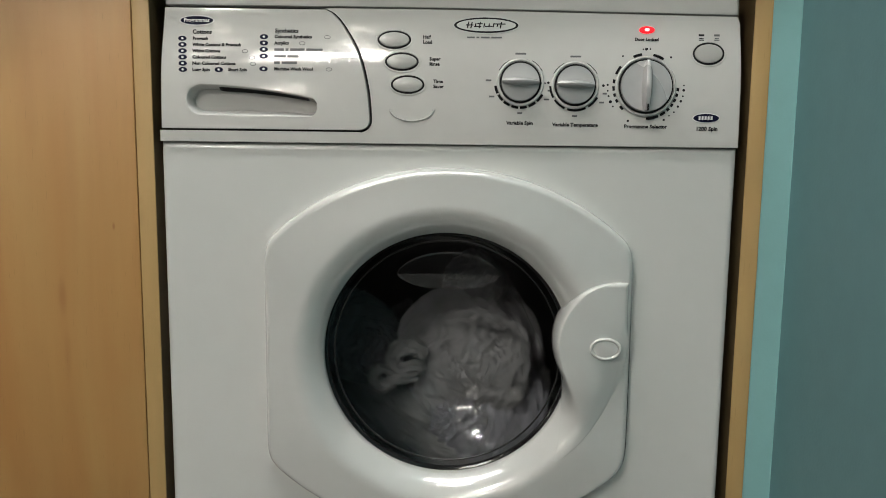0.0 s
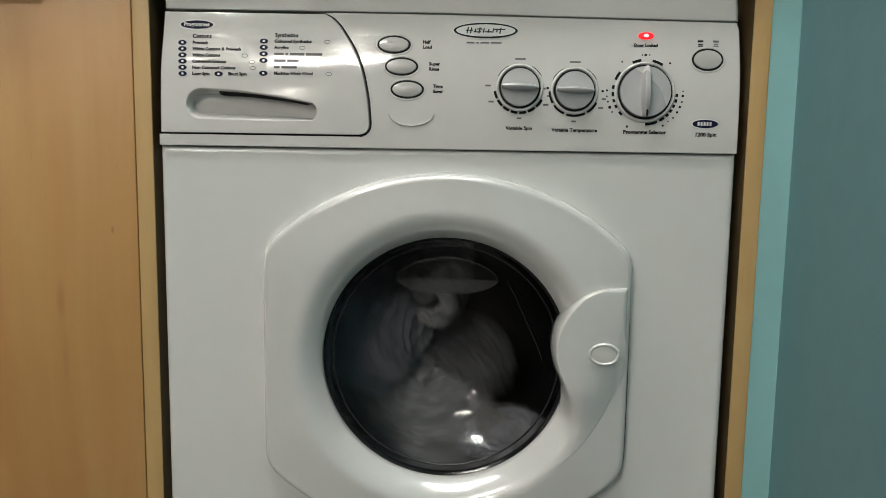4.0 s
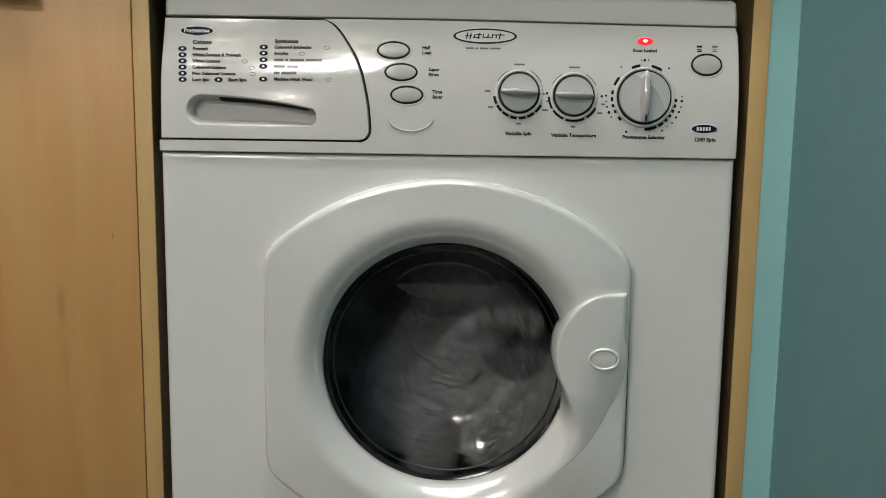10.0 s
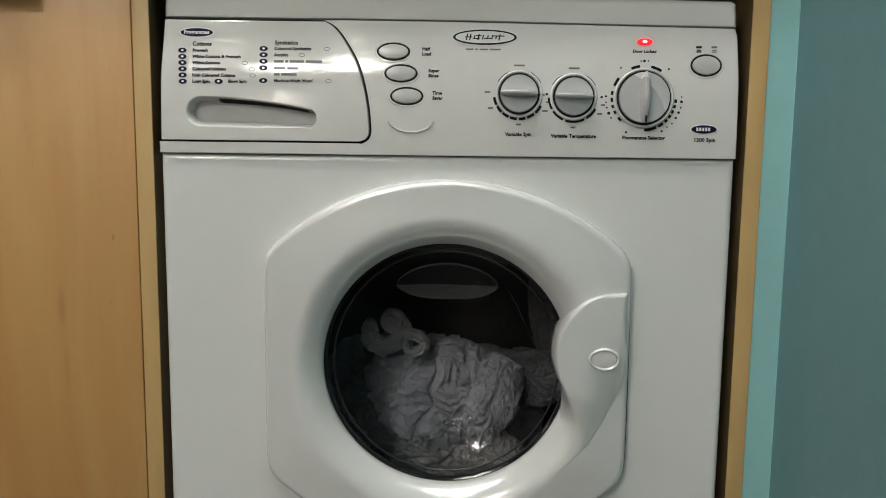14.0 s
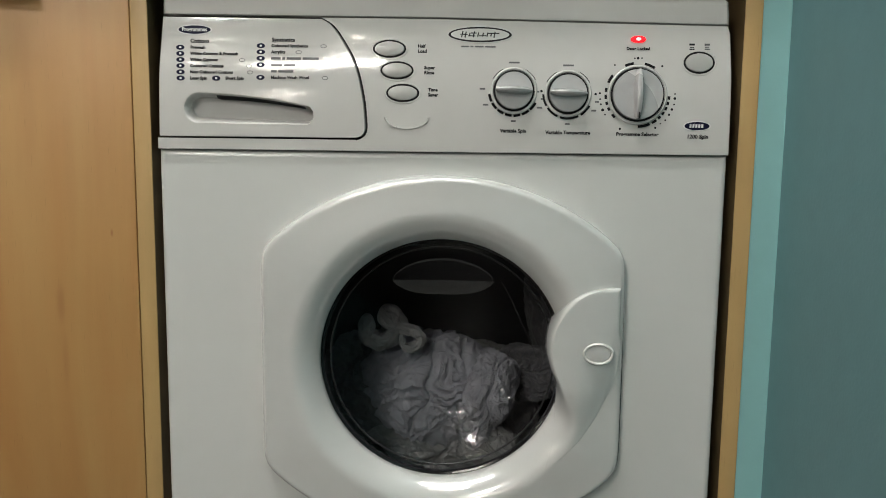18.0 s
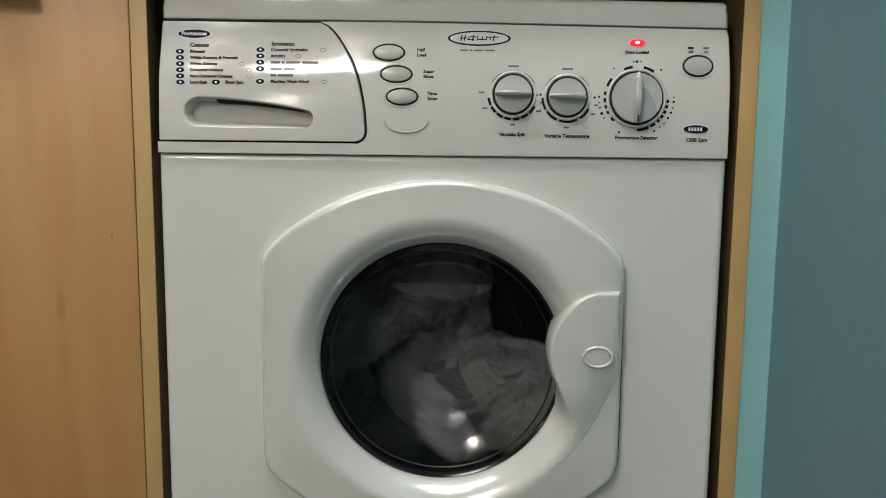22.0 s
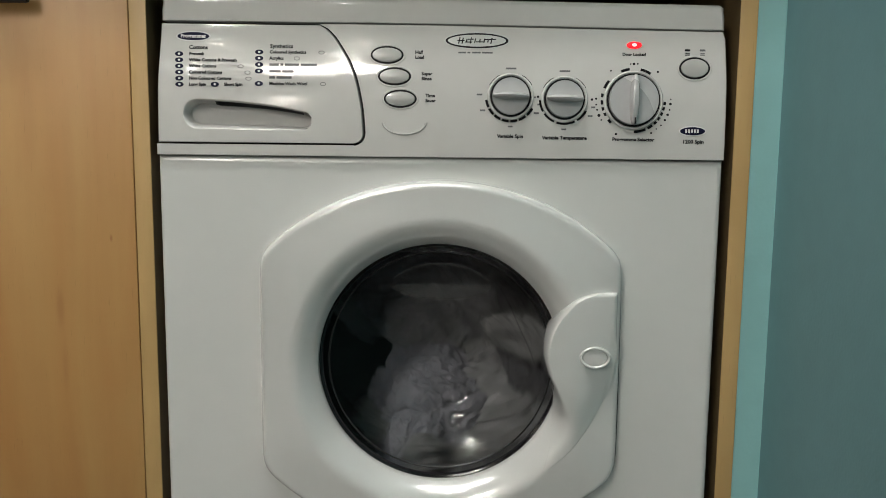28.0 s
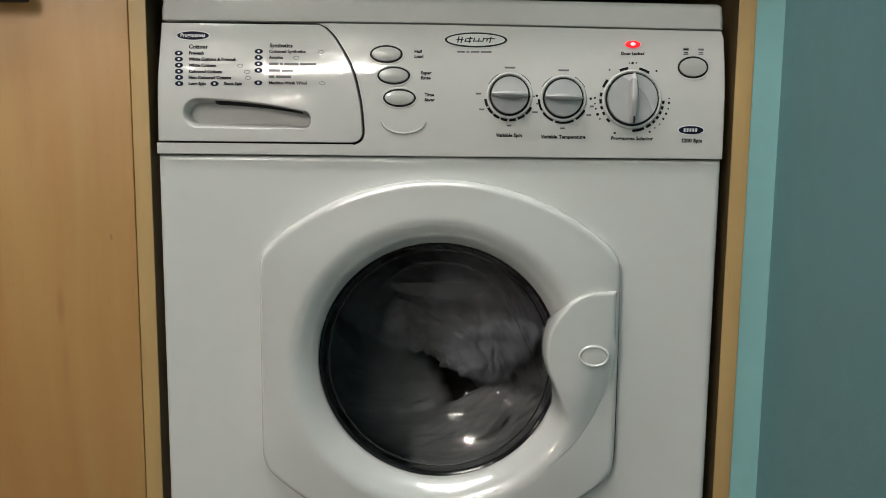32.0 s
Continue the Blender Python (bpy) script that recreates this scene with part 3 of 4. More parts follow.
LEFT_LIST = ["Prewash", "White Cottons & Prewash", "White Cottons", "Coloured Cottons", "Non Coloured Cottons", "Long Spin"]
for i, text in enumerate(LEFT_LIST):
    z = 0.7951 - 0.00638 * i
    x = -0.2741 + 0.00016 * i
    part("bullet", oval(bmesh.new(), on_panel(x, z, DRAWER_LIFT), 0.0044, 0.0026, 0, 0.0003, sides=20), NAVY, drawer)
    part("bullet_mark", oval(bmesh.new(), on_panel(x, z, DRAWER_LIFT + 0.0003), 0.0014, 0.0011, 0, 0.0002, sides=12), PALE_INK, drawer)
    letters(text, 0.0046, on_panel(-0.2633, z, DRAWER_LIFT), INK, drawer, 1.02)
part("bullet", oval(bmesh.new(), on_panel(-0.2356, 0.7634, DRAWER_LIFT), 0.0044, 0.0026, 0, 0.0003, sides=20), NAVY, drawer)
part("bullet_mark", oval(bmesh.new(), on_panel(-0.2356, 0.7634, DRAWER_LIFT + 0.0003), 0.0014, 0.0011, 0, 0.0002, sides=12), PALE_INK, drawer)
letters("Short Spin", 0.0046, on_panel(-0.2258, 0.7634, DRAWER_LIFT), INK, drawer, 1.02)
RIGHT_LIST = [("Coloured Synthetics", 0.7974), ("Acrylics", 0.7910), ("", 0.7844), ("", 0.7776), ("Machine Wash Wool", 0.7646)]
for text, z in RIGHT_LIST:
    part("bullet", oval(bmesh.new(), on_panel(-0.1889, z, DRAWER_LIFT), 0.0044, 0.0026, 0, 0.0003, sides=20), NAVY, drawer)
    part("bullet_mark", oval(bmesh.new(), on_panel(-0.1889, z, DRAWER_LIFT + 0.0003), 0.0014, 0.0011, 0, 0.0002, sides=12), PALE_INK, drawer)
    if text:
        letters(text, 0.0046, on_panel(-0.1779, z, DRAWER_LIFT), INK, drawer, 1.02)
# lines of the list too small to read
for x0, z, words in ((-0.1779, 0.7844, (0.010, 0.003, 0.015, 0.017)), (-0.1779, 0.7776, (0.012, 0.012)), (-0.1779, 0.7711, (0.006, 0.016))):
    bm, x = bmesh.new(), x0
    for w in words:
        bar(bm, on_panel(x, z, DRAWER_LIFT), 0, w, -0.0013, 0.0013)
        x += w + 0.0017
    part("print_bar", bm, GREY_INK, drawer, smooth=False)
for x, z in ((-0.2085, 0.7824), (-0.2010, 0.7760), (-0.2000, 0.7697), (-0.1230, 0.7974), (-0.1490, 0.7910), (-0.1210, 0.7646)):
    part("print_box", ring(bmesh.new(), on_panel(x, z, DRAWER_LIFT), 0.0030, 0.0017, 0.0003, 0.0002, 16, 4), GREY_INK, drawer)


# push buttons
def push_button(x, z, rx, rz):
    m = on_panel(x, z)
    b = part("push_button", oval(bmesh.new(), m, rx - 0.0012, rz - 0.0012, -0.002, 0.0016, 0.0012), BUTTON, machine, "grey oval push button")
    part("button_groove", ring(bmesh.new(), m, rx - 0.0002, rz - 0.0002, 0.0010, 0.0003), BLACK, b)
    part("button_surround", ring(bmesh.new(), m, rx + 0.0016, rz + 0.0016, 0.0010, 0.0006), PANEL, b)
    return b


for x, z in ((-0.0540, 0.7955), (-0.0459, 0.7733), (-0.0396, 0.7501)):
    push_button(x, z, 0.0166, 0.0088)
push_button(0.2654, 0.7839, 0.0152, 0.0108)
for x, z, a, b in ((-0.0245, 0.7962, "Half", "Load"), (-0.0176, 0.7740, "Super", "Rinse"), (-0.0132, 0.7513, "Time", "Saver")):
    letters(a, 0.0048, on_panel(x, z + 0.0022), INK, machine, 1.0)
    letters(b, 0.0048, on_panel(x, z - 0.0030), INK, machine, 1.0)
part("moulded_smile", ring(bmesh.new(), on_panel(-0.0352, 0.7262), 0.0228, 0.0130, 0.0010, 0.0012, 40, 8, math.pi * 0.53, math.pi * 0.94), PANEL, machine, "raised curved line")

# maker's oval, drawn as plain strokes
m = on_panel(0.0399, 0.8108)
part("badge_rim", oval(bmesh.new(), m, 0.0345, 0.0093, 0, 0.0004), MOULDED, machine)
badge = part("maker_badge", oval(bmesh.new(), on_panel(0.0399, 0.8108, 0.0003), 0.0328, 0.0080, 0, 0.0004), INK, machine, "white oval badge with dark rim and strokes")
part("badge_face", oval(bmesh.new(), on_panel(0.0399, 0.8108, 0.0006), 0.0303, 0.0063, 0, 0.0003), MOULDED, badge)
bm = bmesh.new()
mm = on_panel(0.0399, 0.8106, 0.0010)
for k, (x, tall) in enumerate(((-0.0185, 0.0032), (-0.0150, 0.0032), (-0.0108, 0.0019), (-0.0065, 0.0030), (-0.0020, 0.0024), (0.0030, 0.0020), (0.0075, 0.0020), (0.0115, 0.0018), (0.0150, 0.0032))):
    bar(bm, mm @ pose(x, 0, 0, 0, 12, 0), -0.0006, 0.0006, -tall, tall * (1.0 if k % 3 else 1.15))
for x0, x1, z in ((-0.0205, -0.0130, 0.0002), (-0.0095, -0.0035, 0.0016), (-0.0012, 0.0065, -0.0012), (0.0075, 0.0200, 0.0014), (-0.0125, -0.0050, -0.0014)):
    bar(bm, mm, x0, x1, z - 0.0005, z + 0.0005)
part("badge_strokes", bm, INK, badge, smooth=False)
bm, x = bmesh.new(), 0.0205
for w in (0.008, 0.003, 0.009, 0.011):
    bar(bm, on_panel(x, 0.7985), 0, w, -0.0008, 0.0008)
    x += w + 0.0016
part("print_bar", bm, GREY_INK, machine, smooth=False)


# dials
def dial(x, z, r, turn, wide):
    """A round knob whose face falls away to both sides of a raised blade, in a moulded ring."""
    m = on_panel(x, z)
    b2 = lathe(bmesh.new(), [(r + 0.0046, -0.0), (r + 0.0042, -0.0014), (r + 0.0032, -0.0024), (r + 0.0021, -0.0018), (r + 0.0019, 0.001)], sides=72)
    b2.transform(m)
    surround = part("dial_surround", b2, MOULDED, machine, "pale moulded ring round the dial")
    b2 = lathe(bmesh.new(), [(r + 0.0014, -0.0004), (r - 0.0008, -0.0004)], sides=72)
    b2.transform(m @ Matrix.Translation((0, -0.0004, 0)))
    part("dial_groove", b2, BLACK, surround)
    b2 = bmesh.new()
    rows = [[((r - 0.0006) * math.sin(2 * math.pi * i / 96), 0.0, (r - 0.0006) * math.cos(2 * math.pi * i / 96)) for i in range(96)]]
    for k in (1.0, 0.985, 0.95, 0.9, 0.8, 0.65, 0.5, 0.35, 0.2, 0.08, 0.001):
        row = []
        for i in range(96):
            a = 2 * math.pi * i / 96
            px, pz = (r - 0.0006) * k * math.sin(a), (r - 0.0006) * k * math.cos(a)
            h = 0.0056 + 0.0010 * (1 - abs(pz) / r) ** 2.0
            h = h if k < 0.99 else h - 0.0012
            row.append((px, -h, pz))
        rows.append(row)
    sheet(b2, rows, True)
    b2.transform(m @ pose(0, 0, 0, 0, turn, 0))
    bmesh.ops.recalc_face_normals(b2, faces=b2.faces)
    knob = part("dial", b2, SILVER, machine, "satin silver round control dial with raised grip")
    b2 = bmesh.new()
    rows = []
    L = r - 0.0010
    for i in range(29):
        u = -1 + 2 * i / 28
        w = wide * (0.35 + 0.65 * math.sqrt(max(1 - u * u, 0.0))) * 0.5
        h = 0.0178 - 0.0055 * u * u
        rows.append([(u * L, -0.004, w * 1.25), (u * L, -h * 0.80, w * 0.95), (u * L, -h * 0.96, w * 0.6), (u * L, -h, 0), (u * L, -h * 0.96, -w * 0.6), (u * L, -h * 0.80, -w * 0.95), (u * L, -0.004, -w * 1.25)])
    sheet(b2, rows)
    b2.faces.new([v for v in b2.verts if abs(v.co.x + L) < 1e-6])
    b2.faces.new([v for v in b2.verts if abs(v.co.x - L) < 1e-6])
    b2.transform(m @ pose(0, 0, 0, 0, turn, 0))
    bmesh.ops.recalc_face_normals(b2, faces=b2.faces)
    part("dial_grip", b2, SILVER, knob)
    return knob


dial(0.0758, 0.7534, 0.0198, 2, 0.0062)
dial(0.1317, 0.7510, 0.0198, 2, 0.0062)
big_dial = dial(0.2030, 0.7505, 0.0262, 91, 0.0085)
bm = bmesh.new()
bar(bm, on_panel(0.2030, 0.7505, 0.0126), -0.0007, 0.0007, -0.0256, -0.0190, 0.003)
part("pointer", bm, BLACK, big_dial, smooth=False)


def ticks(x, z, r, arcs, wide):
    """Curved dark dashes round a dial, from angle to angle clockwise from the top."""
    m = on_panel(x, z)
    for a0, a1 in arcs:
        rows = []
        n = max(2, int((a1 - a0) / 6) + 1)
        for i in range(n + 1):
            a = radians(a0 + (a1 - a0) * i / n)
            rows.append([m @ Vector(((r + k) * math.sin(a), -0.0003, (r + k) * math.cos(a))) for k in (-wide, wide)])
        b2 = bmesh.new()
        sheet(b2, rows)
        bmesh.ops.solidify(b2, geom=b2.faces[:], thickness=0.0002)
        part("scale_mark", b2, INK, machine, smooth=False)


DASHES = [(118, 138), (142, 160), (164, 180), (184, 200), (204, 220), (224, 240), (244, 262)]
ticks(0.0758, 0.7534, 0.0254, DASHES, 0.0015)
ticks(0.1317, 0.7510, 0.0252, [(118, 148), (154, 198), (204, 234), (240, 268)], 0.0013)
ticks(0.2030, 0.7505, 0.0325, [(12, 32), (-24, -8), (92, 98), (102, 108), (112, 118), (122, 128), (132, 138), (142, 152), (156, 178), (224, 232), (240, 246), (251, 257), (262, 270), (275, 282), (292, 308)], 0.0013)
for x, z in ((0.0758, 0.7534), (0.1317, 0.7510)):
    ticks(x, z, 0.0250, [(-62, -28), (28, 62)], 0.0003)
    for dx, dz, w in ((-0.0325, 0.0018, 0.0058), (-0.0290, -0.0145, 0.0056), (0.0, -0.0310, 0.0050), (0.0270, -0.0170, 0.0050), (0.0, 0.0290, 0.0110), (0.0300, -0.0080, 0.0042)):
        bm = bmesh.new()
        bar(bm, on_panel(x + dx, z + dz), -w / 2, w / 2, -0.0009, 0.0009)
        part("print_bar", bm, GREY_INK, machine, smooth=False)
    part("scale_dot", oval(bmesh.new(), on_panel(x + 0.0285, z), 0.0013, 0.0013, 0, 0.0002, sides=16), INK, machine)
for a, rr, s in ((0, 0.0375, 0.0014), (-5, 0.0375, 0.0008), (6, 0.0378, 0.0008), (-38, 0.0385, 0.0009), (40, 0.0385, 0.0011), (88, 0.0385, 0.0008), (95, 0.0385, 0.0014), (104, 0.0388, 0.0009), (112, 0.0385, 0.0013), (121, 0.0385, 0.0012), (131, 0.0388, 0.0009), (140, 0.038, 0.0008), (150, 0.0385, 0.0011), (206, 0.0388, 0.0012), (238, 0.0385, 0.0009), (246, 0.0385, 0.0016), (255, 0.0385, 0.0010), (263, 0.0385, 0.0009), (272, 0.0385, 0.0011)):
    q = radians(a)
    part("scale_dot", oval(bmesh.new(), on_panel(0.2030 + rr * math.sin(q), 0.7505 + rr * math.cos(q)), s, s, 0, 0.0002, sides=14), INK, machine)
letters("Variable Spin", 0.0052, on_panel(0.0759, 0.7122), INK, machine, 1.0, "CENTER")
letters("Variable Temperature", 0.0052, on_panel(0.1325, 0.7111), INK, machine, 1.0, "CENTER")
letters("Programme Selector", 0.0052, on_panel(0.2040, 0.7101), INK, machine, 1.0, "CENTER")
letters("Door Locked", 0.0044, on_panel(0.2030, 0.7976), INK, machine, 1.0, "CENTER")
letters("1200 Spin", 0.0056, on_panel(0.2659, 0.7084), INK, machine, 1.0, "CENTER")

# red indicator, small marks and the model badge
led = part("indicator_lamp", oval(bmesh.new(), on_panel(0.2030, 0.8072), 0.0078, 0.0036, 0, 0.0010, 0.0008), LED, machine, "lit red oval indicator lamp")
part("indicator_core", oval(bmesh.new(), on_panel(0.2030, 0.8072, 0.0012), 0.0026, 0.0017, 0, 0.0008, 0.0003), LED_CORE, led)
for x, z in ((0.2579, 0.8010), (0.2734, 0.8010)):
    bm = bmesh.new()
    bar(bm, on_panel(x, z), -0.0028, 0.0028, 0.0004, 0.0024)
    bar(bm, on_panel(x, z), -0.0022, 0.0022, -0.0022, -0.0014)
    bar(bm, on_panel(x, z), -0.0026, 0.0026, -0.0040, -0.0030)
    part("print_bar", bm, INK if x < 0.265 else GREY_INK, machine, smooth=False)
part("badge_rim", oval(bmesh.new(), on_panel(0.2649, 0.7194), 0.0140, 0.0052, 0, 0.0002), PALE_INK, machine)
part("model_badge", oval(bmesh.new(), on_panel(0.2649, 0.7194, 0.0002), 0.0128, 0.0042, 0, 0.0003), NAVY, machine, "navy oval badge with pale bars")
bm = bmesh.new()
for i in range(5):
    bar(bm, on_panel(0.2649 - 0.0068 + 0.0030 * i, 0.7194, 0.0006), -0.0009, 0.0011, -0.0018, 0.0018)
part("print_bar", bm, PALE_INK, machine, smooth=False)

# ---- the door ----
GLASS = 0.1335
HALF_W, ARC = 0.1945, 0.273
DOOR_H, ROUND = 0.015, 0.0074


def door_rim(a):
    """Distance from the door's middle to its outline: upright sides and two bowed ends."""
    sx, cz = abs(math.sin(a)), abs(math.cos(a))
    off = ARC - (0.2026 if math.cos(a) > 0 else 0.1985)
    arc = -off * cz + math.sqrt(ARC * ARC - off * off * sx * sx)
    side = HALF_W / max(sx, 1e-6)
    return (arc ** -46 + side ** -46) ** (-1 / 46)


def door_height(r, out):
    s = out - r
    edge = math.sqrt(max(1 - (1 - min(s / ROUND, 1)) ** 2, 0.0))
    crown = 0.004 * smooth_step(0.0, 0.06, s)
    v = 1 - min(max((r - GLASS + 0.0006) / 0.032, 0.0), 1.0)
    dish = 0.024 * v ** 2.1
    return DOOR_H * edge + crown - dish


bm = bmesh.new()
rows = []
SEG = 288
for i in range(SEG):
    a = 2 * math.pi * i / SEG
    out = door_rim(a)
    radii = [GLASS + (out - ROUND - GLASS) * (j / 48) ** 1.6 for j in range(49)] + [out - ROUND * k for k in (0.8, 0.62, 0.46, 0.32, 0.2, 0.1, 0.04, 0.0)]
    row = [(CX + GLASS * math.sin(a), 0.021, CZ + GLASS * math.cos(a))]
    row += [(CX + r * math.sin(a), -door_height(r, out), CZ + r * math.cos(a)) for r in radii]
    row += [(CX + out * math.sin(a), 0.0004, CZ + out * math.cos(a))]
    rows.append(row)
sheet(bm, [[rows[i][j] for i in range(SEG)] for j in range(len(rows[0]))], True)
bmesh.ops.recalc_face_normals(bm, faces=bm.faces)
door = part("door", bm, MOULDED, machine, "closed white porthole door with dished surround")

# dark line over the door joint, drawn for the shade on the door's edge
joint = []


def shade_edge(a, k):
    """The line widens on the handle side, where the door's edge is in shade."""
    return door_rim(a) + k + (0.0022 * max(math.sin(a - 0.35), 0.0) ** 1.5 if k > -0.002 else 0.0)


bm = bmesh.new()
for k in (-0.004, -0.0009):
    joint.append([(CX + shade_edge(2 * math.pi * i / 180, k) * math.sin(2 * math.pi * i / 180), -0.0006, CZ + shade_edge(2 * math.pi * i / 180, k) * math.cos(2 * math.pi * i / 180)) for i in range(180)])
sheet(bm, joint, True)
part("door_edge_shade", bm, EDGE_SHADE, door)

# rim ring and glass bowl
bm = lathe(bmesh.new(), [(GLASS + 0.0015, 0.020), (GLASS + 0.001, 0.0135), (GLASS - 0.0012, 0.0115), (GLASS - 0.0034, 0.0125), (GLASS - 0.0040, 0.016), (GLASS - 0.0034, 0.019)], (CX, 0, CZ), 160)
part("glass_rim", bm, GLOSS_BLACK, door, "glossy black rim of the porthole")
BOWL_R, BOWL_DEPTH, BOWL_THICK = GLASS - 0.0030, 0.047, 0.0032
ball = (BOWL_R ** 2 + BOWL_DEPTH ** 2) / (2 * BOWL_DEPTH)


def bowl_line(radius, count=28):
    """A round cap seen from the side; its edge lies at the rim."""
    top = math.asin(min(BOWL_R / ball, 1.0))
    mid = 0.015 + BOWL_DEPTH - ball
    return [(radius * math.sin(top * (1 - i / count)), mid + radius * math.cos(top * (1 - i / count))) for i in range(count + 1)]


bm = bmesh.new()
for shell in (ball, ball - BOWL_THICK):
    lathe(bm, bowl_line(shell), (CX, 0, CZ), 128)
for f in bm.faces:
    f.normal_update()
    if f.normal.y > 0:
        f.normal_flip()
bowl = part("glass_bowl", bm, BOWL_GLASS, door, "smoked glass porthole bowl")
bowl.visible_shadow = False

# lens shaped facet moulded into the upper part of the bowl, with a paler lower edge
def bowl_y(x, z):
    return 0.015 + BOWL_DEPTH - ball + math.sqrt(ball * ball - x * x - z * z) - BOWL_THICK - 0.0015


def lens_patch(upper, lower, lift):
    bm, rows = bmesh.new(), []
    for i in range(41):
        u = -1 + 2 * i / 40
        x = 0.0565 * u
        a, b = upper(u), lower(u)
        row = [(CX + x, bowl_y(x, a + (b - a) * k / 8) - lift, CZ + a + (b - a) * k / 8) for k in range(9)]
        rows.append(row)
    sheet(bm, rows)
    for f in bm.faces:
        f.normal_update()
        if f.normal.y > 0:
            f.normal_flip()
    return bm


LENS_Z = 0.0835
facet = part("bowl_facet", lens_patch(lambda u: LENS_Z + 0.0255 * max(1 - u * u, 0) ** 0.62, lambda u: LENS_Z, 0.0), FACET, door, "grey moulded lens shape in the glass")
part("facet_edge", lens_patch(lambda u: LENS_Z, lambda u: LENS_Z - 0.0180 * max(1 - abs(u) ** 3, 0) ** 0.75, 0.0004), FACET_EDGE, door, "paler curved lower edge of the moulded lens")
part("facet_outline", lens_patch(lambda u: LENS_Z + 0.0268 * max(1 - u * u, 0) ** 0.62, lambda u: LENS_Z + 0.0238 * max(1 - u * u, 0) ** 0.66, 0.0004), FACET_LINE, door, "thin pale upper edge of the moulded lens")
bm = bmesh.new()
rows = []
for i in range(41):
    a = radians(38 + 54 * i / 40)
    r = 0.1060 - 0.010 * math.sin(math.pi * i / 40)
    rows.append([(CX + (r + w) * math.sin(a), bowl_y((r + w) * math.sin(a), (r + w) * math.cos(a)), CZ + (r + w) * math.cos(a)) for w in (-0.0006, 0.0006)])
sheet(bm, rows)
part("bowl_step", bm, STEP_LINE, door, "thin pale moulded step in the glass")
bm = lathe(bmesh.new(), [(GLASS - 0.0112, 0.0178), (GLASS - 0.0106, 0.0170), (GLASS - 0.0098, 0.0170), (GLASS - 0.0092, 0.0178)], (CX, 0, CZ), 160)
part("glass_edge", bm, GLASS_LINE, door, "thin grey moulded line just inside the rim")
facet.visible_shadow = False

# the handle, a raised tongue that overlaps the glass
LEFT_EDGE = [(0.352, 0.118), (0.375, 0.1245), (0.400, 0.1275), (0.4195, 0.1283), (0.432, 0.1290), (0.447, 0.1262), (0.4625, 0.1200), (0.4805, 0.1166), (0.502, 0.1189), (0.517, 0.1255), (0.532, 0.1368), (0.5435, 0.1513), (0.5490, 0.1690), (0.5505, 0.1860)]
RIGHT_EDGE = [(0.352, 0.121), (0.372, 0.144), (0.392, 0.161), (0.420, 0.178), (0.447, 0.1870), (0.475, 0.1912), (0.490, 0.1922), (0.5505, 0.1922)]
bm = bmesh.new()
rows = []
NZ, NX = 90, 64
for j in range(NZ + 1):
    v = j / NZ
    z = 0.352 + (0.5505 - 0.352) * (1 - (1 - v) ** 1.35)
    a, b = spline(LEFT_EDGE, z), spline(RIGHT_EDGE, z)
    b = max(b, a + 0.0008)
    row = []
    for i in range(NX + 1):
        u = 0.5 - 0.5 * math.cos(math.pi * i / NX)
        x = a + (b - a) * u
        r = math.hypot(x - CX, z - CZ)
        ang = math.atan2(x - CX, z - CZ)
        base = door_height(max(r, GLASS), door_rim(ang))
        full = 0.0262 - 0.0015 * ((z - 0.47) / 0.08) ** 2 - 0.0030 * smooth_step(0.158, 0.196, x) * smooth_step(0.43, 0.50, z)
        side, top = (b - x) * 1.2 + 0.0002 + 0.02 * (1 - smooth_step(0.44, 0.51, z)), (0.5505 - z) * 1.2 + 0.0002
        near = min(x - a, (side ** -3 + top ** -3) ** (-1 / 3))
        soft = 0.0050 + 0.034 * (1 - smooth_step(0.365, 0.450, z))
        edge = math.sqrt(max(1 - (1 - min(max(near, 0) / soft, 1)) ** 2, 0.0))
        low = 1 - smooth_step(0.395, 0.458, z)
        edge = edge * (1 - low) + smooth_step(0.0, soft, near) * low
        keep = smooth_step(0.352, 0.445, z) * (1 - smooth_step(0.35, 1.0, u) * (1 - smooth_step(0.42, 0.51, z)))
        h = base + (full - base) * keep * edge
        row.append((x, -h - 0.0004 + 0.0012 * smooth_step(0.88, 1.0, u), z))
    rows.append([(a + 0.0006, 0.016, z)] + row + [(b, 0.0, z)])
sheet(bm, rows)
bmesh.ops.recalc_face_normals(bm, faces=bm.faces)
handle = part("door_handle", bm, MOULDED, door, "smooth white moulded door handle")
hm = Matrix.Translation((0.1690, -0.0263, 0.4818)) @ pose(0, 0, 0, 0, 0, -2)
bm = ring(bmesh.new(), hm, 0.0147, 0.0104, 0.0018, 0.0022, 48, 10)
part("release_ring", bm, MOULDED, handle, "raised oval ring")
part("release_button", oval(bmesh.new(), hm, 0.0128, 0.0090, -0.003, 0.0006, 0.0008), MOULDED, handle, "white oval release button")

# rubber gasket, tub and drum
bm = lathe(bmesh.new(), [(0.149, 0.012), (0.140, 0.018), (0.139, 0.03), (0.146, 0.042), (0.150, 0.055), (0.158, 0.062), (0.170, 0.064), (0.172, 0.070)], (0, 0, CZ), 128)
part("door_gasket", bm, GASKET, machine, "grey rubber door gasket")
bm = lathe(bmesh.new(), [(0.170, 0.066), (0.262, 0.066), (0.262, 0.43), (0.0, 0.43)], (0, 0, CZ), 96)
part("tub", bm, TUB, machine, "plastic outer tub, coloured near black for the shade inside")
DRUM_R, DRUM_Y0, DRUM_Y1 = 0.238, 0.072, 0.385
drum = new("drum")
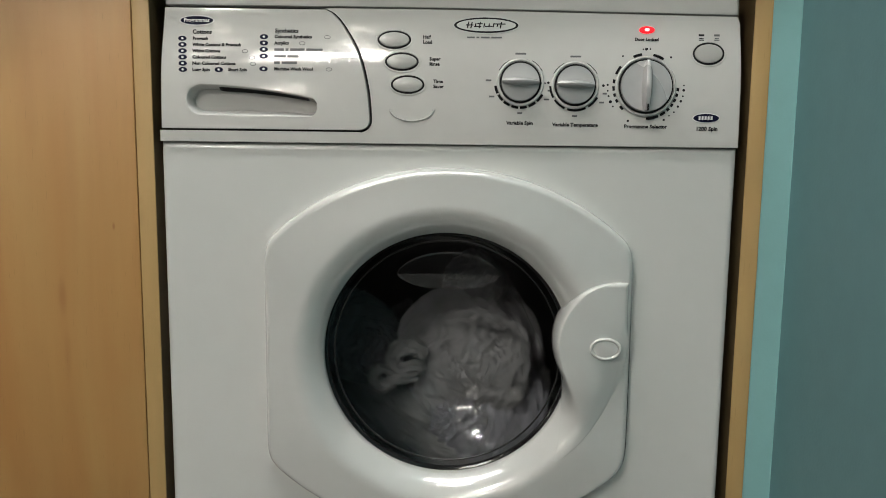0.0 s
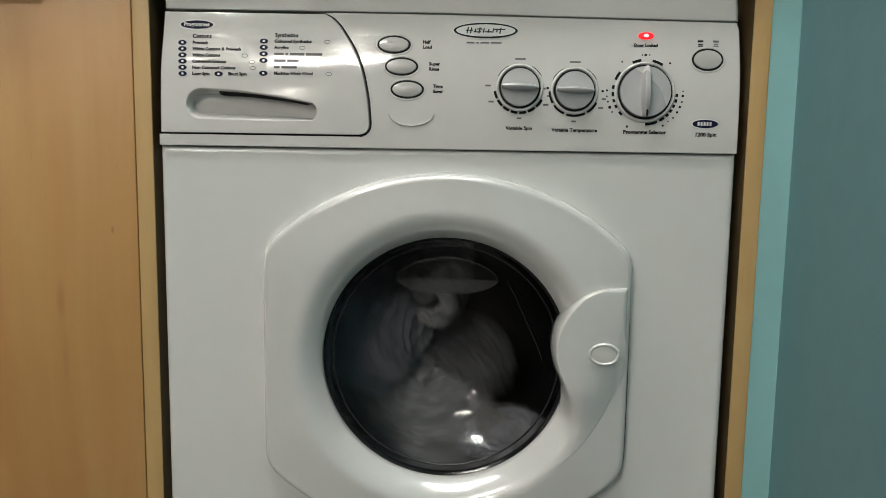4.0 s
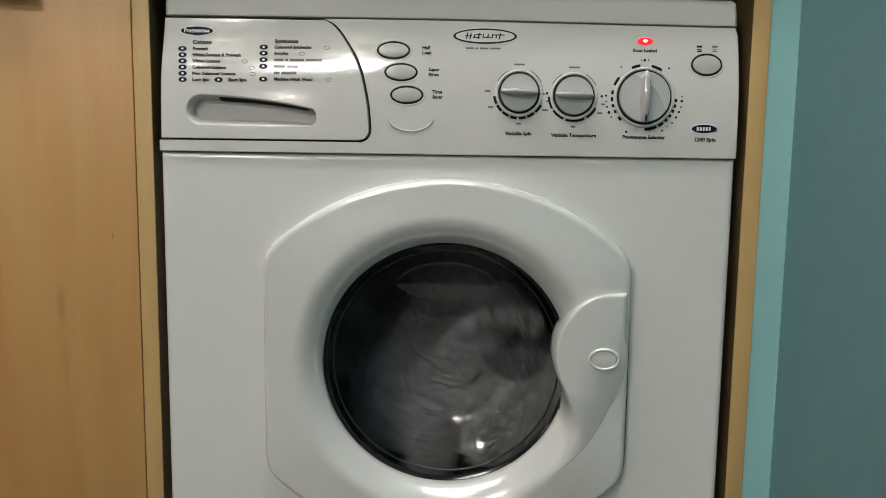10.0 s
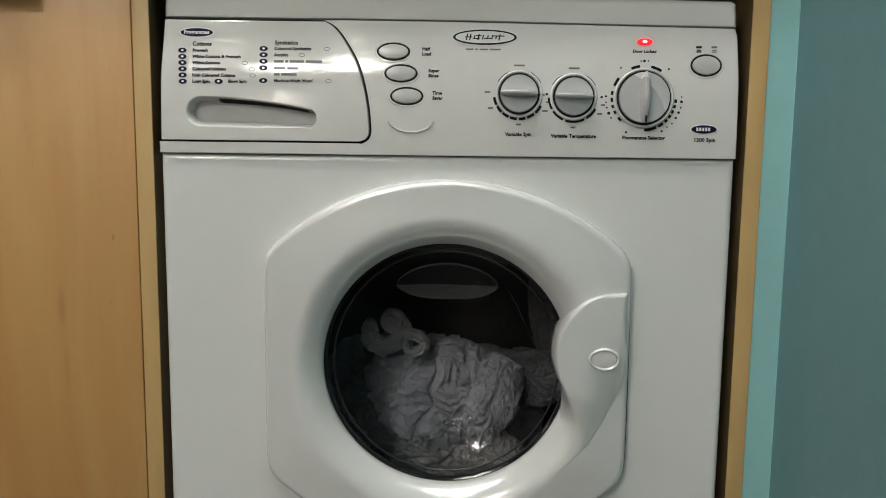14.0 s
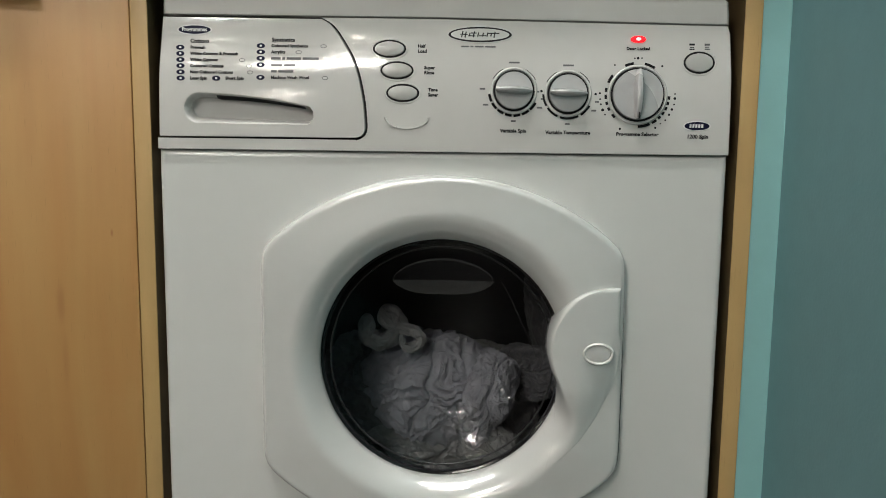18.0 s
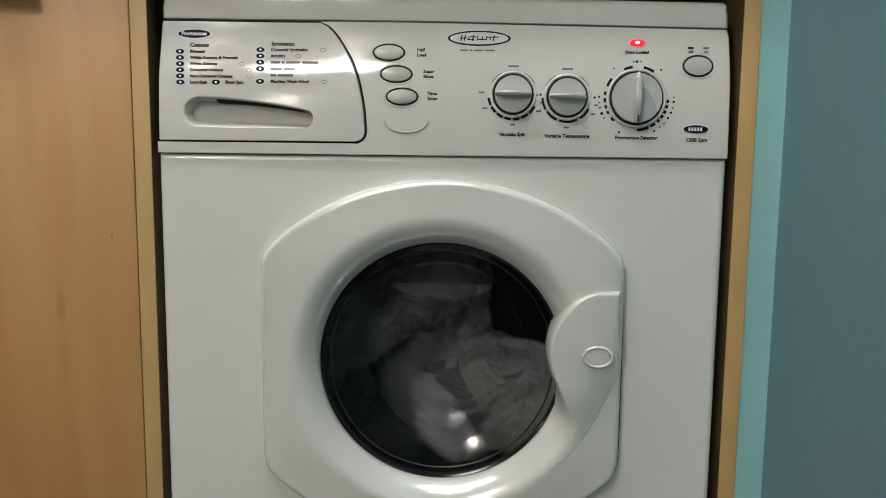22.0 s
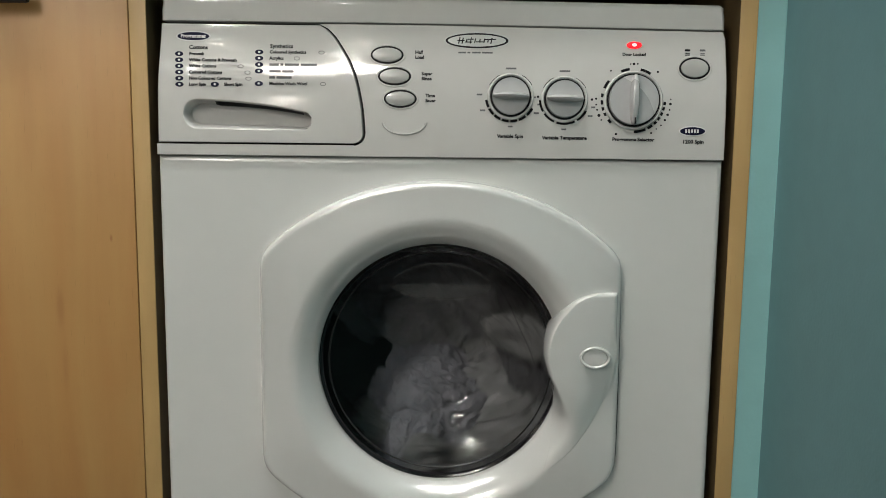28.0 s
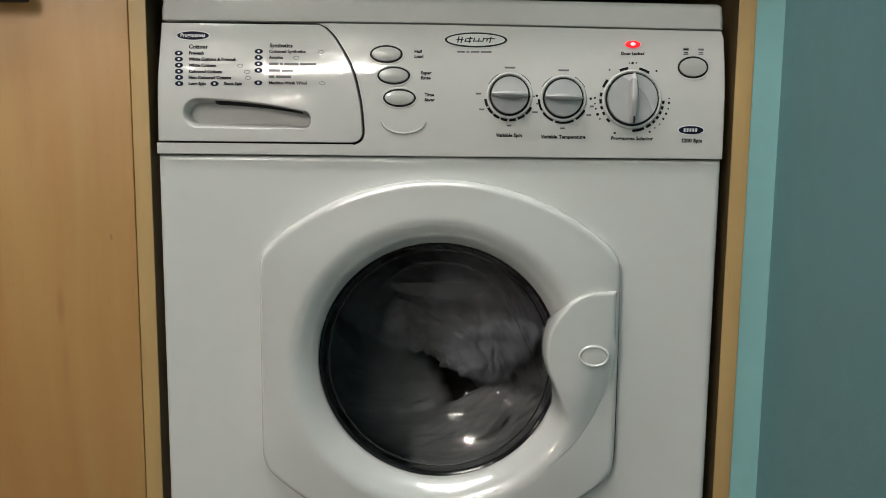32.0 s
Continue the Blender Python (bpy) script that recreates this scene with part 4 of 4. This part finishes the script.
drum.parent = machine
drum.location = (0, 0, CZ)
tagged(drum, "steel wash drum with three lifters, coloured near black for the shade inside")
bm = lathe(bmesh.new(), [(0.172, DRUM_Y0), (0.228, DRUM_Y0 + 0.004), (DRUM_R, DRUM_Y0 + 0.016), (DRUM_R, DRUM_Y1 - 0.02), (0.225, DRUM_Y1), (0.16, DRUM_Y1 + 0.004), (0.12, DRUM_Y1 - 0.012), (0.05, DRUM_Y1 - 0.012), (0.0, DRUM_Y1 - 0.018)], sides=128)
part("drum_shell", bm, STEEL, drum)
bm = bmesh.new()
for i in range(66):
    for j in range(11):
        a = 2 * math.pi * (i + 0.5 * (j % 2)) / 66
        if i % 22 < 3:
            continue
        mm = Matrix.Translation((0.2372 * math.sin(a), 0.105 + 0.026 * j, 0.2372 * math.cos(a))) @ Matrix.Rotation(a, 4, "Y")
        bmesh.ops.create_circle(bm, cap_ends=True, radius=0.0028, segments=8, matrix=mm)
tagged(part("drum_hole", bm, BLACK, drum, "rows of small round drain holes"), "", "", "", "stuff")
for k in range(3):
    a = radians(120 * k + 16)
    rows = []
    for i in range(17):
        v = -1 + 2 * i / 16
        rows.append([Vector((0.040 * v, y, DRUM_R - 0.004 - h * (1 - v * v) ** 1.2)) for y, h in ((0.095, 0.0), (0.11, 0.030), (0.14, 0.046), (0.24, 0.050), (0.33, 0.046), (0.36, 0.030), (0.375, 0.0))])
    bm = bmesh.new()
    sheet(bm, rows)
    bm.transform(Matrix.Rotation(a, 4, "Y"))
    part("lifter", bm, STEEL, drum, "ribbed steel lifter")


# ---- the washing ----
def crumpled(name, seed, size, material, label, folds=1.0, count=11):
    """A wad of wet cloth: patches of parallel folds that meet in deep creases."""
    bm = bmesh.new()
    bmesh.ops.create_icosphere(bm, subdivisions=6, radius=1)
    off = Vector((seed * 3.7, seed * 1.9, seed * 5.3))
    rng = np.random.RandomState(int(seed * 10))
    hubs = rng.normal(size=(count, 3))
    hubs /= np.linalg.norm(hubs, axis=1)[:, None]
    ways = rng.normal(size=(count, 3))
    ways /= np.linalg.norm(ways, axis=1)[:, None]
    rate, shift = rng.uniform(18, 38, count), rng.uniform(0, 6, count)
    lift = rng.uniform(-0.07, 0.10, count)
    p = np.array([v.co.normalized()[:] for v in bm.verts])
    warp = np.array([noise.noise_vector(Vector(q) * 1.6 + off)[:] for q in p])
    fine = np.array([noise.noise_vector(Vector(q) * 5.0 - off)[:] for q in p])
    bulk = np.array([noise.noise(Vector(q) * 1.1 + off) for q in p])
    small = np.array([1 - abs(noise.noise(Vector(q) * 9.0 + off)) for q in p])
    q = p + 0.50 * warp + 0.07 * fine
    far = np.linalg.norm(q[:, None, :] - hubs[None], axis=2)
    near = np.sort(far, axis=1)
    weight = np.exp(-far * 13)
    weight /= weight.sum(axis=1)[:, None]
    bend = q + 0.22 * warp[:, [1, 2, 0]]
    ridge = 1 - np.abs(np.sin(0.5 * (rate * (bend @ ways.T) + shift)))
    depth = (weight * (0.075 * ridge + lift)).sum(axis=1)
    crease = np.exp(-((near[:, 1] - near[:, 0]) / 0.055) ** 2)
    k = 1 + 0.22 * bulk + folds * (depth - 0.14 * crease + 0.075 * (small - 0.8) + 0.025 * fine[:, 0] - 0.03 * np.abs(fine[:, 1]))
    for v, d, r in zip(bm.verts, p, k):
        v.co = (d[0] * size[0] * r, d[1] * size[1] * r, d[2] * size[2] * r)
    return tagged(part(name, bm, material), label, "laundry", "washing in the drum")


def coiled(name, seed, material, label, turns=1.0, radius=0.0195, thick=0.0092):
    """A twisted length of cloth lying in a coil, with lengthwise folds."""
    bm = bmesh.new()
    rows = []
    n, sides = 180, 36
    pts = []
    for i in range(n + 1):
        u = i / n
        a1 = 2.2 + 2 * math.pi * turns * min(u / 0.62, 1)
        one = Vector((radius * math.cos(a1), -0.010 * math.sin(a1 * 0.5), radius * 0.9 * math.sin(a1)))
        a2 = math.pi - 2 * math.pi * 1.1 * max(u - 0.55, 0) / 0.45
        two = Vector((0.037 + 0.012 * math.cos(a2), -0.010, -0.014 + 0.011 * math.sin(a2)))
        pts.append(one.lerp(two, smooth_step(0.52, 0.68, u)))
    for i, p in enumerate(pts):
        d = (pts[min(i + 1, n)] - pts[max(i - 1, 0)]).normalized()
        e1 = d.cross(Vector((0, 1, 0))).normalized()
        e2 = d.cross(e1)
        u = i / n
        fat = thick * (1.15 - 0.55 * smooth_step(0.5, 0.75, u) + 0.35 * noise.noise(Vector((u * 9, seed, 0))))
        fat *= math.sqrt(max(1 - (1 - min(u / 0.07, (1 - u) / 0.07, 1.0)) ** 2, 0.02))
        row = []
        for j in range(sides):
            b = 2 * math.pi * j / sides
            k = 1 + 0.16 * math.sin(5 * b + 9 * u + seed) + 0.40 * noise.noise(Vector((2 * math.cos(b), 2 * math.sin(b), u * 18 + seed))) + 0.14 * noise.noise(Vector((5 * math.cos(b), 5 * math.sin(b), u * 40 + seed)))
            row.append(p + (e1 * math.cos(b) + e2 * math.sin(b)) * fat * k)
        rows.append(row)
    sheet(bm, rows, True)
    bmesh.ops.holes_fill(bm, edges=[e for e in bm.edges if e.is_boundary], sides=0)
    bmesh.ops.recalc_face_normals(bm, faces=bm.faces)
    return tagged(part(name, bm, material), label, "laundry", "washing in the drum")


# each: object, rest place and turn, loop radius, phase, release angle, depth
WASH = [
    (crumpled("cotton_sheet", 1.0, (0.080, 0.062, 0.080), LILAC_COTTON, "crumpled wet lilac grey cotton sheet", 1.0, 13), (-0.022, 0.198, 0.377, 0, 10, 0), 0.105, 0.00, 330, 0.205),
    (coiled("twisted_towel", 2.0, TOWEL_COTTON, "twisted wet pale grey cotton towel in a coil"), (-0.076, 0.145, 0.468, 0, 0, 0), 0.150, 0.13, 345, 0.138),
    (crumpled("cotton_shirt", 3.0, (0.037, 0.046, 0.060), LILAC_COTTON, "folded wet pale lilac cotton shirt", 0.9, 6), (0.058, 0.182, 0.370, 0, 12, 0), 0.130, 0.27, 322, 0.195),
    (crumpled("pillow_case", 4.0, (0.085, 0.055, 0.045), TOWEL_COTTON, "crumpled wet grey pillow case"), (-0.005, 0.220, 0.300, 0, 0, 0), 0.155, 0.40, 338, 0.205),
    (crumpled("cotton_vest", 5.0, (0.055, 0.050, 0.062), DARK_COTTON, "crumpled wet dark grey cotton vest"), (-0.116, 0.235, 0.345, 0, 60, 0), 0.150, 0.53, 318, 0.215),
    (crumpled("tea_towel", 6.0, (0.040, 0.045, 0.036), DARK_COTTON, "crumpled wet dark grey tea towel"), (0.116, 0.235, 0.388, 0, 20, 0), 0.158, 0.66, 350, 0.235),
    (crumpled("hand_towel", 7.0, (0.075, 0.060, 0.070), DARK_COTTON, "crumpled wet dark grey hand towel"), (-0.070, 0.315, 0.355, 0, 140, 0), 0.120, 0.78, 335, 0.255),
    (crumpled("duvet_cover", 8.0, (0.095, 0.065, 0.085), GREY_COTTON, "large crumpled wet grey duvet cover"), (-0.030, 0.295, 0.325, 0, 80, 0), 0.085, 0.90, 326, 0.275),
    (crumpled("cotton_sock", 9.0, (0.030, 0.026, 0.042), TOWEL_COTTON, "small wet grey cotton sock"), (0.066, 0.185, 0.298, 0, 120, 0), 0.165, 0.20, 342, 0.180),
    (crumpled("bed_sheet", 11.0, (0.100, 0.050, 0.082), GREY_COTTON, "large crumpled wet grey bed sheet", 1.0, 14), (-0.070, 0.325, 0.310, 0, 200, 0), 0.060, 0.30, 330, 0.235),
    (crumpled("cotton_cloth", 12.0, (0.085, 0.048, 0.075), TOWEL_COTTON, "crumpled wet grey cotton cloth", 1.0, 12), (0.060, 0.330, 0.300, 0, 100, 0), 0.140, 0.02, 334, 0.225),
    (crumpled("cotton_cloth", 13.0, (0.080, 0.048, 0.088), GREY_COTTON, "crumpled wet grey cotton cloth", 1.0, 12), (-0.010, 0.335, 0.300, 0, 15, 0), 0.135, 0.70, 328, 0.210),
    (crumpled("cotton_cloth", 14.0, (0.090, 0.045, 0.070), TOWEL_COTTON, "crumpled wet grey cotton cloth", 1.0, 12), (-0.115, 0.330, 0.330, 0, 50, 0), 0.110, 0.47, 340, 0.240),
    (crumpled("bed_sheet", 15.0, (0.095, 0.050, 0.085), TOWEL_COTTON, "large crumpled wet grey bed sheet", 1.0, 14), (0.020, 0.330, 0.305, 0, 290, 0), 0.075, 0.84, 326, 0.260),
    (crumpled("bath_towel", 10.0, (0.085, 0.060, 0.045), DARK_COTTON, "crumpled wet grey bath towel"), (0.160, 0.300, 0.452, 0, 80, 0), 0.125, 0.55, 332, 0.270),
]

# ---- what moves ----
PERIOD = 1.08
STOP0, STOP1, GO0, GO1 = 10.12, 10.46, 20.56, 21.02


def turns_at(t):
    """Turns of the drum since the start: steady, stopping, at rest, starting again."""
    if t <= STOP0:
        return t / PERIOD
    done = STOP0 / PERIOD
    if t <= STOP1:
        u = t - STOP0
        return done + (u - u * u / (2 * (STOP1 - STOP0))) / PERIOD
    done += (STOP1 - STOP0) / 2 / PERIOD
    if t <= GO0:
        return done
    if t <= GO1:
        u = t - GO0
        return done + u * u / (2 * (GO1 - GO0)) / PERIOD
    return done + ((GO1 - GO0) / 2 + t - GO1) / PERIOD


REST_TURNS = turns_at(15.0)


def loop_place(u, radius, release, lift=0.60, arch=0.255, early=0.0):
    """Place in the drum on one tumble: carried up clockwise, let go, thrown across and down."""
    u %= 1.0
    start = 120.0 + 40.0 * early
    high, low = radius * (1 - 0.25 * early), min(radius * (1 + 0.5 * early), 0.178)
    if u < lift:
        f = (u / lift) ** (1 + 0.5 * early)
        a, r = radians(start + (release - start) * f), low + (high - low) * f
        return r * math.sin(a), r * math.cos(a)
    v = (u - lift) / (1 - lift)
    a0, a1 = radians(release), radians(start)
    x0, z0, x1, z1 = high * math.sin(a0), high * math.cos(a0), low * math.sin(a1), low * math.cos(a1)
    return x0 + (x1 - x0) * v, z0 + (z1 - z0) * v + arch * radius * 4 * v * (1 - v)


EARLY_PERIOD = 0.915
SPREAD = (0.02, 0.15, -0.11, -0.02, 0.22, -0.15, 0.11, 0.0, -0.13, -0.04, 0.08, -0.08, 0.13, 0.04, 0.17)


# gaps that open in the washing as it turns: seconds, place in the drum and radius
GAPS = [
    (0, -0.058, 0.061, 0.060), (1, -0.001, 0.026, 0.092), (1, 0.088, -0.030, 0.044), (2, -0.001, -0.007, 0.098),
    (3, 0.076, -0.052, 0.071), (3, 0.009, -0.144, 0.038), (6, 0.019, -0.123, 0.040), (7, 0.009, -0.144, 0.014),
    (7, -0.109, -0.022, 0.016), (8, -0.012, -0.044, 0.014), (21, 0.085, -0.022, 0.043), (21, 0.065, -0.105, 0.027),
    (22, 0.090, 0.011, 0.037), (22, -0.109, -0.087, 0.018), (23, 0.085, -0.051, 0.037), (23, -0.011, -0.119, 0.024),
    (24, 0.093, -0.088, 0.021), (25, -0.073, -0.112, 0.024), (28, -0.115, -0.046, 0.030), (28, -0.106, -0.126, 0.018),
    (29, -0.098, -0.025, 0.027), (30, -0.011, -0.057, 0.016), (10, 0.110, 0.030, 0.012), (32, -0.020, -0.050, 0.012), (31, -0.049, -0.039, 0.019),
]
TOWEL_SHOWS = [(0, -0.049, -0.047), (1, -0.010, -0.078), (6, -0.069, -0.079)]


def part_round(k, t, x, z):
    """Moves a piece aside where a gap opens, and brings the coiled towel to the glass."""
    ob = WASH[k][0]
    reach = 0.80 * max(ob.dimensions.x, ob.dimensions.z) / 2
    for at, gx, gz, r in GAPS:
        w = math.exp(-((t - at) / 0.14) ** 2)
        if w > 0.01:
            dx, dz = x - gx, z - gz
            d = max(math.hypot(dx, dz), 0.004)
            push = max(r + reach - d, 0.0) * w
            x, z = x + dx / d * push, z + dz / d * push
    if k == 1:
        for at, gx, gz in TOWEL_SHOWS:
            w = math.exp(-((t - at) / 0.16) ** 2)
            x, z = x + (gx - x) * w, z + (gz - z) * w
    far, most = math.hypot(x, z), 0.222 - 0.75 * reach
    if far > most:
        x, z = x * most / far, z * most / far
    return x, z


def wash_pose(k, t):
    """In the first seconds the washing turns in one clump; later it is spread round the drum."""
    ob, rest, radius, phase, release, depth = WASH[k]
    n = turns_at(t)
    speed = 1.0 + 0.07 * math.sin(k * 2.3)
    u = n * speed + phase
    lift, arch, s = 0.60, 0.255, 1.0
    if t < 6:
        clump = (t - 0.10) / EARLY_PERIOD + 0.03 + 2.1 * SPREAD[k]
        middle = 4.6 / PERIOD * speed + phase - ((4.6 - 0.10) / EARLY_PERIOD + 0.03 + 2.1 * SPREAD[k])
        s = smooth_step(3.4, 5.9, t)
        lift, arch, release = 0.44 + 0.16 * s, 0.50 - 0.25 * s, release - 35 * (1 - s)
        u = (clump + round(middle)) * (1 - s) + u * s
        radius = radius * s + (0.118 + 0.50 * (radius - 0.13)) * (1 - s)
    x, z = loop_place(u, radius, release, lift, arch, 1 - s)
    x, z = part_round(k, t, x, z)
    wob = math.sin(n * 2.9 + k)
    tumble = pose(x, depth + 0.018 * wob, CZ + z, 14 * math.sin(n * 3.7 + 2 * k), 360 * u * 1.0 + 40 * k, 12 * math.sin(n * 2.1 + k))
    carried = 360 * (n - REST_TURNS)
    still = Matrix.Translation((0, 0, CZ)) @ pose(0, 0, 0, 0, carried, 0) @ Matrix.Translation((0, 0, -CZ)) @ pose(*rest)
    if t < 15:
        w = smooth_step(STOP0 - 0.12, STOP1 - 0.04, t)
    else:
        w = 1 - smooth_step(GO0 + 0.18, GO1 + 0.12, t)
    if w <= 0:
        return tumble
    if w >= 1:
        return still
    place = tumble.translation.lerp(still.translation, w)
    return Matrix.Translation(place) @ tumble.to_quaternion().slerp(still.to_quaternion(), w).to_matrix().to_4x4()


def moments():
    early = [round(0.1 * i, 2) for i in range(0, 106)]
    late = [round(20.5 + 0.1 * i, 2) for i in range(0, 116)]
    return early + [15.0] + late


def motions():
    for k in range(len(WASH)):
        walk(WASH[k][0], [(t, wash_pose(k, t)) for t in moments()])
    walk(drum, [(t, Matrix.Translation((0, 0, CZ)) @ pose(0, 0, 0, 0, 360 * turns_at(t), 0)) for t in moments()])


motions()
